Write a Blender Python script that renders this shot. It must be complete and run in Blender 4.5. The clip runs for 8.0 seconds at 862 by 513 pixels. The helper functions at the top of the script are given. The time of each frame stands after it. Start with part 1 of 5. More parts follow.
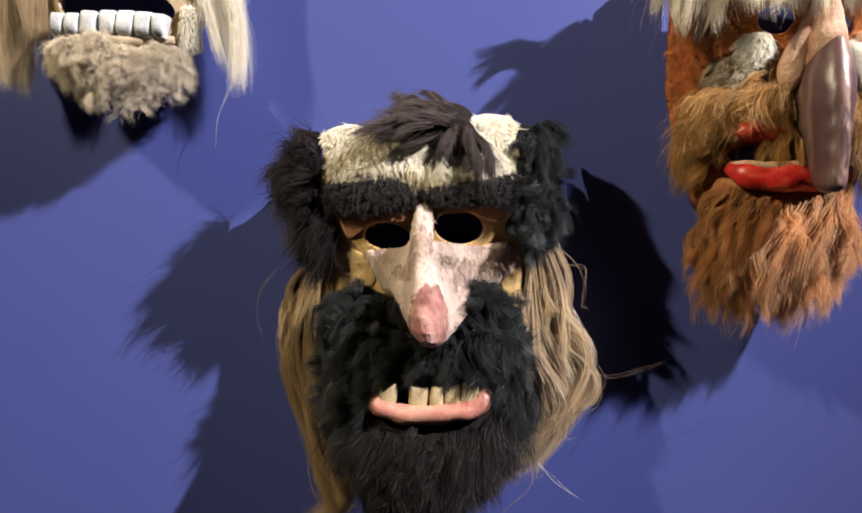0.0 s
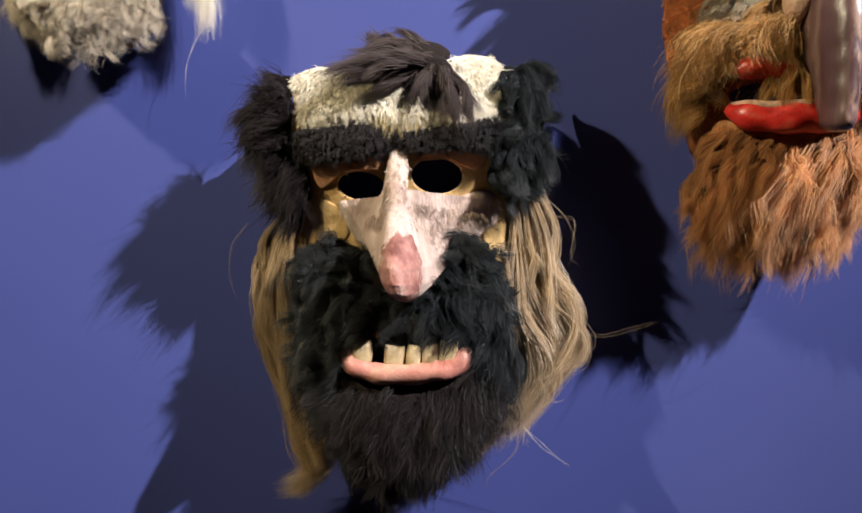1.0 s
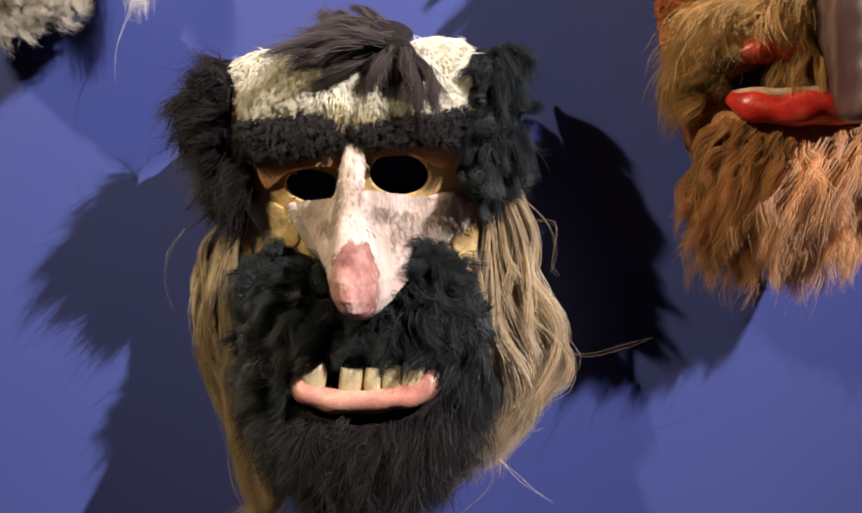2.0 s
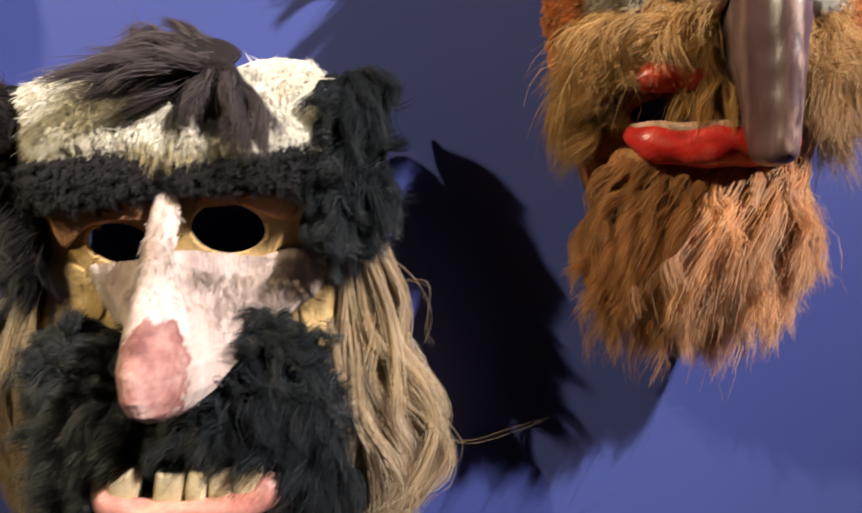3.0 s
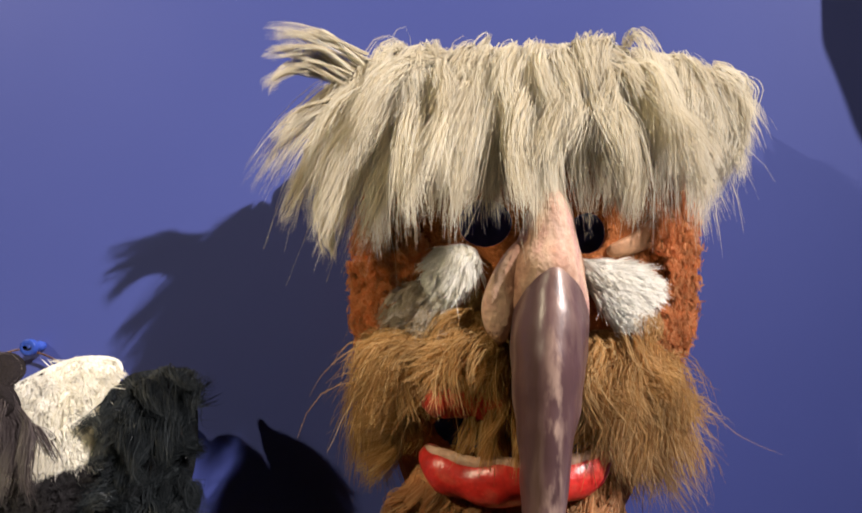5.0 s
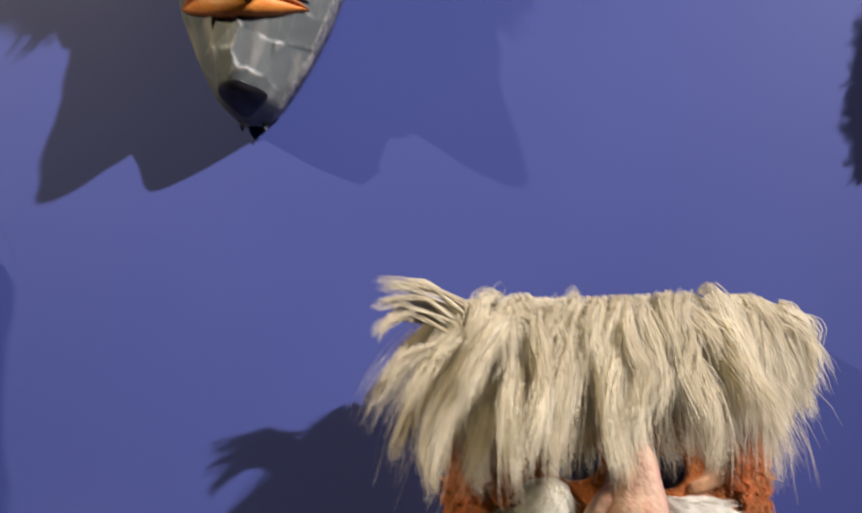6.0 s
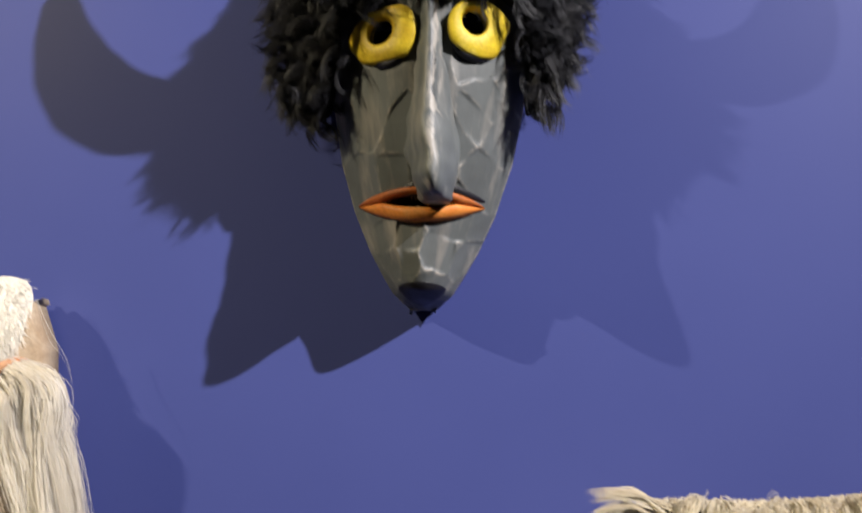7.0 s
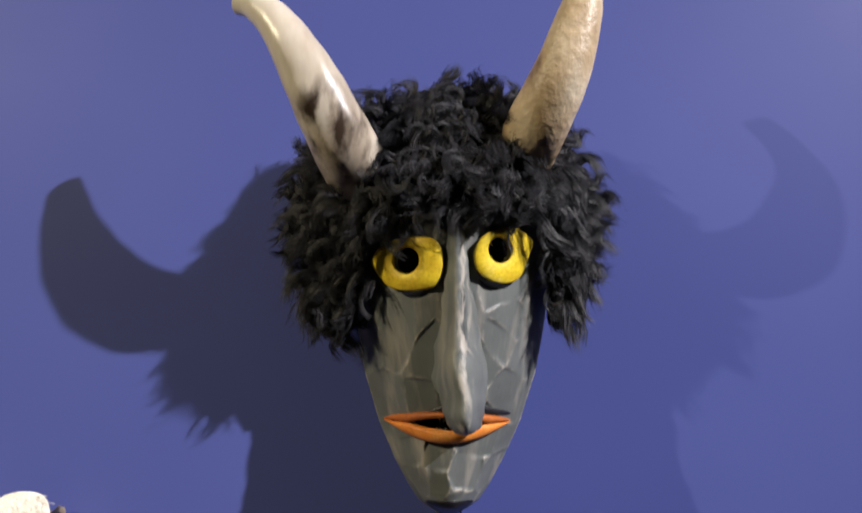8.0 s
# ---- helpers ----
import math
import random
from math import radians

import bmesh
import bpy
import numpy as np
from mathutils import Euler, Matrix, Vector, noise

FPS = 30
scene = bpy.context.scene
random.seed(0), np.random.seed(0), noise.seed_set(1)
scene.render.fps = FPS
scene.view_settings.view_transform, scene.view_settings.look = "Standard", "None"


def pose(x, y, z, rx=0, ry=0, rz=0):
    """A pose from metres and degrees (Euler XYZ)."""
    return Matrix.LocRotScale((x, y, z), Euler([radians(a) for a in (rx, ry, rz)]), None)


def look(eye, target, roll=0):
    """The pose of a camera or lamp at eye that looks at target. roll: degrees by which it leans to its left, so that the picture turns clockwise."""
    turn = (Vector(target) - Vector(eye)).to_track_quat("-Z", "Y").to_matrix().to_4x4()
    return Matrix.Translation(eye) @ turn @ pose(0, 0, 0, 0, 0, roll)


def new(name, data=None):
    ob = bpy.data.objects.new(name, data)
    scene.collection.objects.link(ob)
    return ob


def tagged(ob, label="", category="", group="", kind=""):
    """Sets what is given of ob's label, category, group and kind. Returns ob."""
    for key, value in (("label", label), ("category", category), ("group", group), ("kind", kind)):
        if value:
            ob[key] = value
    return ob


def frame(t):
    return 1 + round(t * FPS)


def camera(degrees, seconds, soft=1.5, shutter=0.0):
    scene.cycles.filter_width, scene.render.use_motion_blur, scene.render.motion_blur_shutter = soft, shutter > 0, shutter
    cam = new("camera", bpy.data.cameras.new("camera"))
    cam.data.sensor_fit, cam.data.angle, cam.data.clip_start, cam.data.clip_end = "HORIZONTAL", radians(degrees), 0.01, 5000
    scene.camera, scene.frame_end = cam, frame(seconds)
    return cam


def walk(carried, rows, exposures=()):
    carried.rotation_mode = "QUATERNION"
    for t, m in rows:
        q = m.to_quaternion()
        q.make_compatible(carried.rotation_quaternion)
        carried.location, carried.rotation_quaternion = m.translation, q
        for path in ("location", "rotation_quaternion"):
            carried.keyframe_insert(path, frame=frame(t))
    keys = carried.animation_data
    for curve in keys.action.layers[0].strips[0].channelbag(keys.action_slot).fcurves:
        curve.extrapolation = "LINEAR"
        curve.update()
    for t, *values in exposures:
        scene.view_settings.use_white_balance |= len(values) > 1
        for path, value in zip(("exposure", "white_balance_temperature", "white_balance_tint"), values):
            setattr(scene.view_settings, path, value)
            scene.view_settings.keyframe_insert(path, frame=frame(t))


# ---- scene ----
cam = camera(63.7, 8.0, 1.75, 0.3)
PATH = [
    (0, (0.099, 0.193, 1.505), (-0.008, 2.189, 1.427), 4.2),
    (0.5, (0.132, 0.199, 1.497), (-0.039, 2.187, 1.365), 3.9),
    (1, (0.139, 0.233, 1.48), (-0.028, 2.221, 1.342), 4.0),
    (2.5, (0.173, 0.361, 1.493), (0.104, 2.356, 1.361), 3.6),
    (3, (0.215, 0.415, 1.516), (0.208, 2.413, 1.433), 3.3),
    (3.5, (0.284, 0.436, 1.562), (0.233, 2.435, 1.531), 3.1),
    (4, (0.334, 0.45, 1.617), (0.286, 2.45, 1.627), 2.8),
    (5.5, (0.369, 0.432, 1.731), (0.133, 2.415, 1.84), 3.8),
    (6, (0.313, 0.391, 1.806), (0.087, 2.373, 1.958), 3.5),
    (6.5, (0.232, 0.364, 1.865), (0.03, 2.347, 2.032), 2.9),
    (7, (0.152, 0.341, 1.932), (0.01, 2.327, 2.124), 1.8),
    (7.5, (0.111, 0.32, 2.024), (0.037, 2.31, 2.21), 0.9),
    (8, (0.106, 0.322, 2.103), (0.054, 2.313, 2.277), 0.3),
]
walk(cam, [(t, look(eye, target, roll)) for t, eye, target, roll in PATH], [(0, 0.40), (1, 0.42), (2.5, 0.46), (3.2, 0.50), (4, 0.30), (5.5, -0.1), (6.5, -0.23), (8, -0.25)])

# ---- light: two gallery spotlights high in front of the wall ----
WALL = 0.92


def spot(name, at, aim, watts, colour, size=49, radius=0.022):
    lamp = bpy.data.lights.new(name, "SPOT")
    lamp.energy, lamp.color, lamp.spot_size, lamp.spot_blend = watts, colour, radians(size), 1.0
    lamp.shadow_soft_size = radius
    ob = new(name, lamp)
    ob.matrix_world = look(at, aim)
    return ob


spot("spotlight_cool", (2.52, -0.68, 3.98), (-1.15, WALL, 1.1), 1170, (1.0, 0.94, 0.95), 44)
spot("spotlight_warm", (-2.40, -0.68, 3.60), (0.5, WALL, 1.65), 370, (1.0, 0.85, 0.58), 39)
world = bpy.data.worlds.new("gallery_dark")
world.use_nodes = True
world.node_tree.nodes["Background"].inputs[0].default_value = (0.5, 0.55, 0.8, 1)
world.node_tree.nodes["Background"].inputs[1].default_value = 0.0
scene.world = world


# ---- materials ----
def material(name, rough=0.6, spec=0.4):
    m = bpy.data.materials.new(name)
    m.use_nodes = True
    b = m.node_tree.nodes["Principled BSDF"]
    b.inputs["Roughness"].default_value = rough
    b.inputs["Specular IOR Level"].default_value = spec
    return m, m.node_tree, b


def node(nt, kind, **inputs):
    n = nt.nodes.new(kind)
    for key, value in inputs.items():
        n.inputs[key.replace("_", " ")].default_value = value
    return n


def ramp(nt, source, stops):
    r = nt.nodes.new("ShaderNodeValToRGB")
    while len(r.color_ramp.elements) < len(stops):
        r.color_ramp.elements.new(0.5)
    for e, (at, colour) in zip(r.color_ramp.elements, stops):
        e.position, e.color = at, (*colour, 1)
    nt.links.new(source, r.inputs[0])
    return r


def place_noise(nt, scale, detail=4, stretch=(1, 1, 1)):
    tc = nt.nodes.new("ShaderNodeTexCoord")
    mp = node(nt, "ShaderNodeMapping", Scale=stretch)
    nz = node(nt, "ShaderNodeTexNoise", Scale=scale, Detail=detail)
    nt.links.new(tc.outputs["Object"], mp.inputs[0])
    nt.links.new(mp.outputs[0], nz.inputs["Vector"])
    return nz


def mix(nt, fac, a, b, mode="MIX"):
    m = nt.nodes.new("ShaderNodeMix")
    m.data_type, m.blend_type = "RGBA", mode
    for slot, v in ((0, fac), (6, a), (7, b)):
        if isinstance(v, (int, float)):
            m.inputs[slot].default_value = v
        elif isinstance(v, tuple):
            m.inputs[slot].default_value = (*v, 1)
        else:
            nt.links.new(v, m.inputs[slot])
    return m.outputs[2]


def bump(nt, b, source, strength, distance):
    bp = node(nt, "ShaderNodeBump", Strength=strength, Distance=distance)
    nt.links.new(source, bp.inputs["Height"])
    nt.links.new(bp.outputs[0], b.inputs["Normal"])


def surface(name, stops, scale, rough=0.6, spec=0.4, detail=5, stretch=(1, 1, 1), relief=0.3, relief_scale=400, depth=0.001):
    """Two-scale mottled surface with fine relief."""
    m, nt, b = material(name, rough, spec)
    nz = place_noise(nt, scale, detail, stretch)
    r = ramp(nt, nz.outputs[0], stops)
    fine = place_noise(nt, relief_scale, 3)
    shade = ramp(nt, fine.outputs[0], [(0.3, (0.78, 0.78, 0.78)), (0.7, (1, 1, 1))])
    nt.links.new(mix(nt, 1.0, r.outputs[0], shade.outputs[0], "MULTIPLY"), b.inputs["Base Color"])
    bump(nt, b, fine.outputs[0], relief, depth)
    return m


def hair_material(name, dark, mid, light, rough=0.5, spec=0.35, patch=40, own=0.32, through_light=0.56, low=0.70):
    """Fibre colour: varies from fibre to fibre and from tuft to tuft; light passes on through the fibres, and the coat takes it softly."""
    m, nt, b = material(name, rough, spec)
    geo = nt.nodes.new("ShaderNodeNewGeometry")
    r = ramp(nt, geo.outputs["Random Per Island"], [(0.0, dark), (0.5, mid), (1.0, light)])
    nz = place_noise(nt, patch, 3)
    tuft = ramp(nt, nz.outputs[0], [(0.35, (low, low * 0.98, low * 0.95)), (0.65, (1.0, 1.0, 1.0))])
    colour = mix(nt, 1.0, r.outputs[0], tuft.outputs[0], "MULTIPLY")
    nt.links.new(colour, b.inputs["Base Color"])
    lie = nt.nodes.new("ShaderNodeVectorMath")
    lie.operation = "MULTIPLY_ADD"
    lie.inputs[1].default_value, lie.inputs[2].default_value = (own, own, own), (0.0, -0.5 * (1 - own), 0.5 * (1 - own))
    unit = nt.nodes.new("ShaderNodeVectorMath")
    unit.operation = "NORMALIZE"
    nt.links.new(geo.outputs["Normal"], lie.inputs[0])
    nt.links.new(lie.outputs[0], unit.inputs[0])
    nt.links.new(unit.outputs[0], b.inputs["Normal"])
    tl = nt.nodes.new("ShaderNodeBsdfTranslucent")
    nt.links.new(colour, tl.inputs[0])
    both = nt.nodes.new("ShaderNodeMixShader")
    both.inputs[0].default_value = through_light
    nt.links.new(b.outputs[0], both.inputs[1])
    nt.links.new(tl.outputs[0], both.inputs[2])
    nt.links.new(both.outputs[0], nt.nodes["Material Output"].inputs[0])
    return m


def wall_paint():
    m, nt, b = material("blue_wall_paint", 0.55, 0.2)
    big = place_noise(nt, 2.2, 4)
    r = ramp(nt, big.outputs[0], [(0.3, (0.064, 0.083, 0.290)), (0.7, (0.077, 0.098, 0.328))])
    nt.links.new(r.outputs[0], b.inputs["Base Color"])
    fine = place_noise(nt, 260, 3)
    bump(nt, b, fine.outputs[0], 0.05, 0.0006)
    rr = place_noise(nt, 9, 4)
    rough = nt.nodes.new("ShaderNodeMapRange")
    rough.inputs["To Min"].default_value, rough.inputs["To Max"].default_value = 0.5, 0.62
    nt.links.new(rr.outputs[0], rough.inputs[0])
    nt.links.new(rough.outputs[0], b.inputs["Roughness"])
    return m


PAINT = wall_paint()
FLOOR = surface("dark_floor_boards", [(0.3, (0.05, 0.035, 0.025)), (0.7, (0.09, 0.06, 0.04))], 3, 0.5, stretch=(1, 8, 1))
CEIL = surface("dark_ceiling_paint", [(0.3, (0.05, 0.05, 0.055)), (0.7, (0.06, 0.06, 0.065))], 3, 0.8)
BLACK_FUR = hair_material("black_fur", (0.012, 0.015, 0.0165), (0.026, 0.031, 0.034), (0.068, 0.078, 0.083), 0.42)
CHARCOAL = hair_material("charcoal_curly_fur", (0.034, 0.030, 0.031), (0.055, 0.049, 0.05), (0.09, 0.08, 0.082), 0.6)
BROWN_FUR = hair_material("dark_brown_fur", (0.014, 0.0105, 0.011), (0.027, 0.021, 0.022), (0.056, 0.045, 0.046), 0.45)
CREAM = hair_material("cream_fur", (0.74, 0.68, 0.52), (0.83, 0.78, 0.65), (0.90, 0.86, 0.76), 0.75, 0.12, 30, 0.3, 0.3, 0.85)
WHITE_WOOL = hair_material("white_wool", (0.86, 0.82, 0.70), (0.92, 0.89, 0.80), (0.96, 0.94, 0.88), 0.75, 0.12, 30, 0.3, 0.3, 0.9)
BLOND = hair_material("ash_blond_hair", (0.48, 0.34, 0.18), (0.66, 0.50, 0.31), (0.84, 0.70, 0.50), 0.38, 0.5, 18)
PALE_HAIR = hair_material("pale_straw_hair", (0.82, 0.75, 0.61), (0.92, 0.87, 0.76), (0.97, 0.94, 0.87), 0.45, 0.35, 18, 0.25, 0.45, 0.85)
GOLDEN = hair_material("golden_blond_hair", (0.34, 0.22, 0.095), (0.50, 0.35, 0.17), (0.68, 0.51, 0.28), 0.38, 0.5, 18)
WOOL = hair_material("grey_beige_wool", (0.66, 0.54, 0.38), (0.84, 0.74, 0.58), (0.94, 0.88, 0.75), 0.65, 0.2, 35, 0.4, 0.45)
IVORY = hair_material("ivory_long_hair", (0.66, 0.57, 0.41), (0.80, 0.73, 0.57), (0.88, 0.83, 0.69), 0.5, 0.25, 30, 0.28, 0.5, 0.84)
RUST = hair_material("rust_brown_hair", (0.50, 0.22, 0.08), (0.70, 0.36, 0.15), (0.84, 0.52, 0.26), 0.5, 0.3, 30)
OLIVE = hair_material("olive_brown_hair", (0.36, 0.18, 0.055), (0.58, 0.34, 0.12), (0.80, 0.55, 0.26), 0.55, 0.22, 30)
ORANGE = hair_material("orange_looped_wool", (0.72, 0.23, 0.075), (0.84, 0.35, 0.13), (0.92, 0.50, 0.24), 0.7, 0.15, 45)
JET = hair_material("jet_black_curls", (0.007, 0.007, 0.009), (0.017, 0.0175, 0.022), (0.058, 0.060, 0.074), 0.5, 0.4, 40, 0.75, 0.3)
FORELOCK = hair_material("greyish_brown_hair", (0.075, 0.058, 0.056), (0.135, 0.108, 0.105), (0.23, 0.19, 0.185), 0.42, 0.4, 30)
GREYWOOL = hair_material("grey_brown_fluff", (0.42, 0.34, 0.23), (0.58, 0.5, 0.38), (0.72, 0.64, 0.52), 0.6, 0.2, 60)
LEATHER = surface("ochre_leather", [(0.3, (0.50, 0.30, 0.10)), (0.55, (0.60, 0.40, 0.16)), (0.75, (0.68, 0.49, 0.24))], 30, 0.6, 0.3)
HIDE = surface("pinkish_short_haired_hide", [(0.3, (0.44, 0.34, 0.27)), (0.5, (0.64, 0.52, 0.45)), (0.72, (0.76, 0.68, 0.60))], 38, 0.7, 0.25, stretch=(1, 1, 0.5), relief=0.6, relief_scale=700)
LIP_PINK = surface("pink_painted_wood", [(0.3, (0.45, 0.16, 0.12)), (0.55, (0.62, 0.28, 0.22)), (0.75, (0.66, 0.40, 0.27))], 45, 0.45, 0.5)
TOOTH = surface("carved_yellow_tooth", [(0.3, (0.50, 0.38, 0.20)), (0.6, (0.68, 0.55, 0.34))], 60, 0.5, 0.4)
TOOTH_WHITE = surface("carved_white_tooth", [(0.3, (0.45, 0.48, 0.50)), (0.6, (0.72, 0.74, 0.75))], 60, 0.5, 0.4)
# near-black colour that stands in for shade inside the mask's holes
HOLLOW_SHADE = surface("hollow_shade_black", [(0.3, (0.006, 0.005, 0.005)), (0.7, (0.015, 0.012, 0.01))], 40, 0.9, 0.1)
RED = surface("red_painted_lip", [(0.25, (0.42, 0.022, 0.016)), (0.5, (0.74, 0.035, 0.026)), (0.72, (0.74, 0.14, 0.09))], 55, 0.33, 0.55, stretch=(1, 1, 1.6))
FLESH = surface("pale_flesh_paint", [(0.28, (0.34, 0.16, 0.10)), (0.42, (0.52, 0.29, 0.19)), (0.55, (0.66, 0.44, 0.31)), (0.68, (0.60, 0.33, 0.27)), (0.8, (0.74, 0.56, 0.44))], 55, 0.6, 0.3, 7, (1, 1, 0.5), 0.7, 300, 0.0015)
OATMEAL = surface("oatmeal_hide", [(0.3, (0.42, 0.30, 0.18)), (0.7, (0.6, 0.5, 0.36))], 40, 0.7, 0.2)
YELLOW = surface("yellow_paint", [(0.3, (0.60, 0.40, 0.02)), (0.6, (0.80, 0.60, 0.03)), (0.8, (0.82, 0.66, 0.12))], 60, 0.5, 0.35)
LIP_ORANGE = surface("orange_paint", [(0.3, (0.74, 0.21, 0.025)), (0.6, (0.88, 0.32, 0.06)), (0.8, (0.86, 0.42, 0.15))], 50, 0.5, 0.35)
LIP_DARK = surface("burnt_orange_paint", [(0.3, (0.35, 0.09, 0.015)), (0.7, (0.55, 0.16, 0.03))], 50, 0.5, 0.35)
BLACK_PAINT = surface("black_paint", [(0.3, (0.006, 0.006, 0.008)), (0.7, (0.015, 0.014, 0.018))], 40, 0.45, 0.4)
PIN_BLUE = surface("blue_plastic", [(0.3, (0.03, 0.07, 0.35)), (0.7, (0.05, 0.1, 0.45))], 100, 0.25, 0.5)
WIRE = surface("brown_wire", [(0.3, (0.10, 0.05, 0.03)), (0.7, (0.2, 0.11, 0.07))], 100, 0.4, 0.5)


def skin(name, colour, low=0.6):
    dark = tuple(c * low for c in colour)
    return surface(name, [(0.3, dark), (0.7, colour)], 120, 0.8, 0.15, relief=0.8, relief_scale=500, depth=0.002)


CREAM_SKIN = skin("cream_undercoat", (0.92, 0.86, 0.70), 0.92)
CHARCOAL_SKIN = skin("charcoal_undercoat", (0.02, 0.018, 0.018))
BROWN_SKIN = skin("brown_undercoat", (0.022, 0.016, 0.015))
BLACK_SKIN = skin("black_undercoat", (0.010, 0.011, 0.012))
JET_SKIN = skin("jet_undercoat", (0.004, 0.004, 0.005))
OLIVE_SKIN = skin("olive_undercoat", (0.30, 0.18, 0.065))
RUST_SKIN = skin("rust_undercoat", (0.52, 0.25, 0.10))
IVORY_SKIN = skin("ivory_undercoat", (0.45, 0.38, 0.27))
ORANGE_SKIN = skin("orange_knit", (0.62, 0.20, 0.06))
WOOL_SKIN = skin("wool_undercoat", (0.48, 0.40, 0.30))
FLESH_TAN = surface("tan_leather", [(0.3, (0.50, 0.22, 0.10)), (0.7, (0.66, 0.36, 0.19))], 40, 0.6, 0.3)
CREAM_DOWN = hair_material("pale_down", (0.56, 0.44, 0.37), (0.70, 0.58, 0.51), (0.82, 0.73, 0.65), 0.6, 0.2, 40)
STRAW = hair_material("straw_fur", (0.62, 0.48, 0.22), (0.76, 0.63, 0.36), (0.88, 0.78, 0.54), 0.5, 0.3, 40)


def patched_hide():
    """Hide of the nose: pale pink with a worn red patch over the tip."""
    m, nt, b = material("reddened_nose_hide", 0.62, 0.25)
    tc = nt.nodes.new("ShaderNodeTexCoord")
    mp = nt.nodes.new("ShaderNodeMapping")
    mp.vector_type = "TEXTURE"
    mp.inputs["Location"].default_value = (0.012, -0.165, 0.008)
    mp.inputs["Scale"].default_value = (0.019, 0.09, 0.036)
    ball = nt.nodes.new("ShaderNodeTexGradient")
    ball.gradient_type = "SPHERICAL"
    nt.links.new(tc.outputs["Object"], mp.inputs[0])
    nz = place_noise(nt, 120, 4)
    wob = nt.nodes.new("ShaderNodeVectorMath")
    wob.operation = "MULTIPLY_ADD"
    wob.inputs[1].default_value = (0.55, 0.55, 0.55)
    nt.links.new(nz.outputs["Color"], wob.inputs[0])
    nt.links.new(mp.outputs[0], wob.inputs[2])
    sh = nt.nodes.new("ShaderNodeVectorMath")
    sh.operation = "SUBTRACT"
    sh.inputs[1].default_value = (0.275, 0.275, 0.275)
    nt.links.new(wob.outputs[0], sh.inputs[0])
    nt.links.new(sh.outputs[0], ball.inputs[0])
    edge = ramp(nt, ball.outputs[0], [(0.02, (0, 0, 0)), (0.09, (1, 1, 1))])
    pale = ramp(nt, place_noise(nt, 45, 5, (1, 1, 0.4)).outputs[0], [(0.28, (0.30, 0.20, 0.155)), (0.42, (0.48, 0.36, 0.30)), (0.56, (0.58, 0.45, 0.39)), (0.75, (0.72, 0.63, 0.54))])
    red = ramp(nt, place_noise(nt, 70, 6).outputs[0], [(0.3, (0.17, 0.065, 0.055)), (0.46, (0.33, 0.145, 0.12)), (0.58, (0.42, 0.23, 0.19)), (0.72, (0.60, 0.42, 0.35))])
    rim = ramp(nt, ball.outputs[0], [(0.02, (0, 0, 0)), (0.07, (0.7, 0.7, 0.7)), (0.2, (0, 0, 0))])
    patch = mix(nt, rim.outputs[0], red.outputs[0], (0.20, 0.075, 0.06))
    nt.links.new(mix(nt, edge.outputs[0], pale.outputs[0], patch), b.inputs["Base Color"])
    bump(nt, b, place_noise(nt, 420, 5, (1, 1, 0.45)).outputs[0], 0.9, 0.0015)
    return m


def worn_paint(name, base, worn, rough=0.45, rubbed=None):
    """Paint over carved wood, rubbed thin along ridges and in long scratches; rubbed: x of a strip worn to the wood."""
    m, nt, b = material(name, rough, 0.45)
    geo = nt.nodes.new("ShaderNodeNewGeometry")
    ridge = ramp(nt, geo.outputs["Pointiness"], [(0.502, (0, 0, 0)), (0.53, (1, 1, 1))])
    streak = ramp(nt, place_noise(nt, 60, 6, (1, 1, 0.12)).outputs[0], [(0.52, (0, 0, 0)), (0.75, (1, 1, 1))])
    blotch = ramp(nt, place_noise(nt, 28, 5).outputs[0], [(0.3, base), (0.7, tuple(c * 1.5 for c in base))])
    chip = ramp(nt, place_noise(nt, 160, 5).outputs[0], [(0.42, (0, 0, 0)), (0.6, (1, 1, 1))])
    worn_ridge = mix(nt, 1.0, ridge.outputs[0], chip.outputs[0], "MULTIPLY")
    f = mix(nt, 0.45, worn_ridge, streak.outputs[0])
    colour = mix(nt, f, blotch.outputs[0], worn)
    if rubbed is not None:
        xyz = nt.nodes.new("ShaderNodeSeparateXYZ")
        nt.links.new(geo.outputs["Position"], xyz.inputs[0])
        away = nt.nodes.new("ShaderNodeMath")
        away.operation = "SUBTRACT"
        away.inputs[1].default_value = rubbed
        size = nt.nodes.new("ShaderNodeMath")
        size.operation = "ABSOLUTE"
        nt.links.new(xyz.outputs[0], away.inputs[0])
        nt.links.new(away.outputs[0], size.inputs[0])
        strip = ramp(nt, size.outputs[0], [(0.0015, (1, 1, 1)), (0.0065, (0, 0, 0))])
        flake = ramp(nt, place_noise(nt, 130, 6, (1, 1, 0.35)).outputs[0], [(0.47, (0, 0, 0)), (0.60, (0.85, 0.85, 0.85))])
        scar = ramp(nt, place_noise(nt, 90, 5, (1, 1, 0.2)).outputs[0], [(0.36, (0.25, 0.25, 0.25)), (0.48, (1, 1, 1))])
        colour = mix(nt, mix(nt, 1.0, strip.outputs[0], flake.outputs[0], "MULTIPLY"), mix(nt, strip.outputs[0], colour, mix(nt, 1.0, colour, scar.outputs[0], "MULTIPLY")), worn)
    nt.links.new(colour, b.inputs["Base Color"])
    bump(nt, b, place_noise(nt, 300, 4, (1, 1, 0.3)).outputs[0], 0.25, 0.001)
    return m


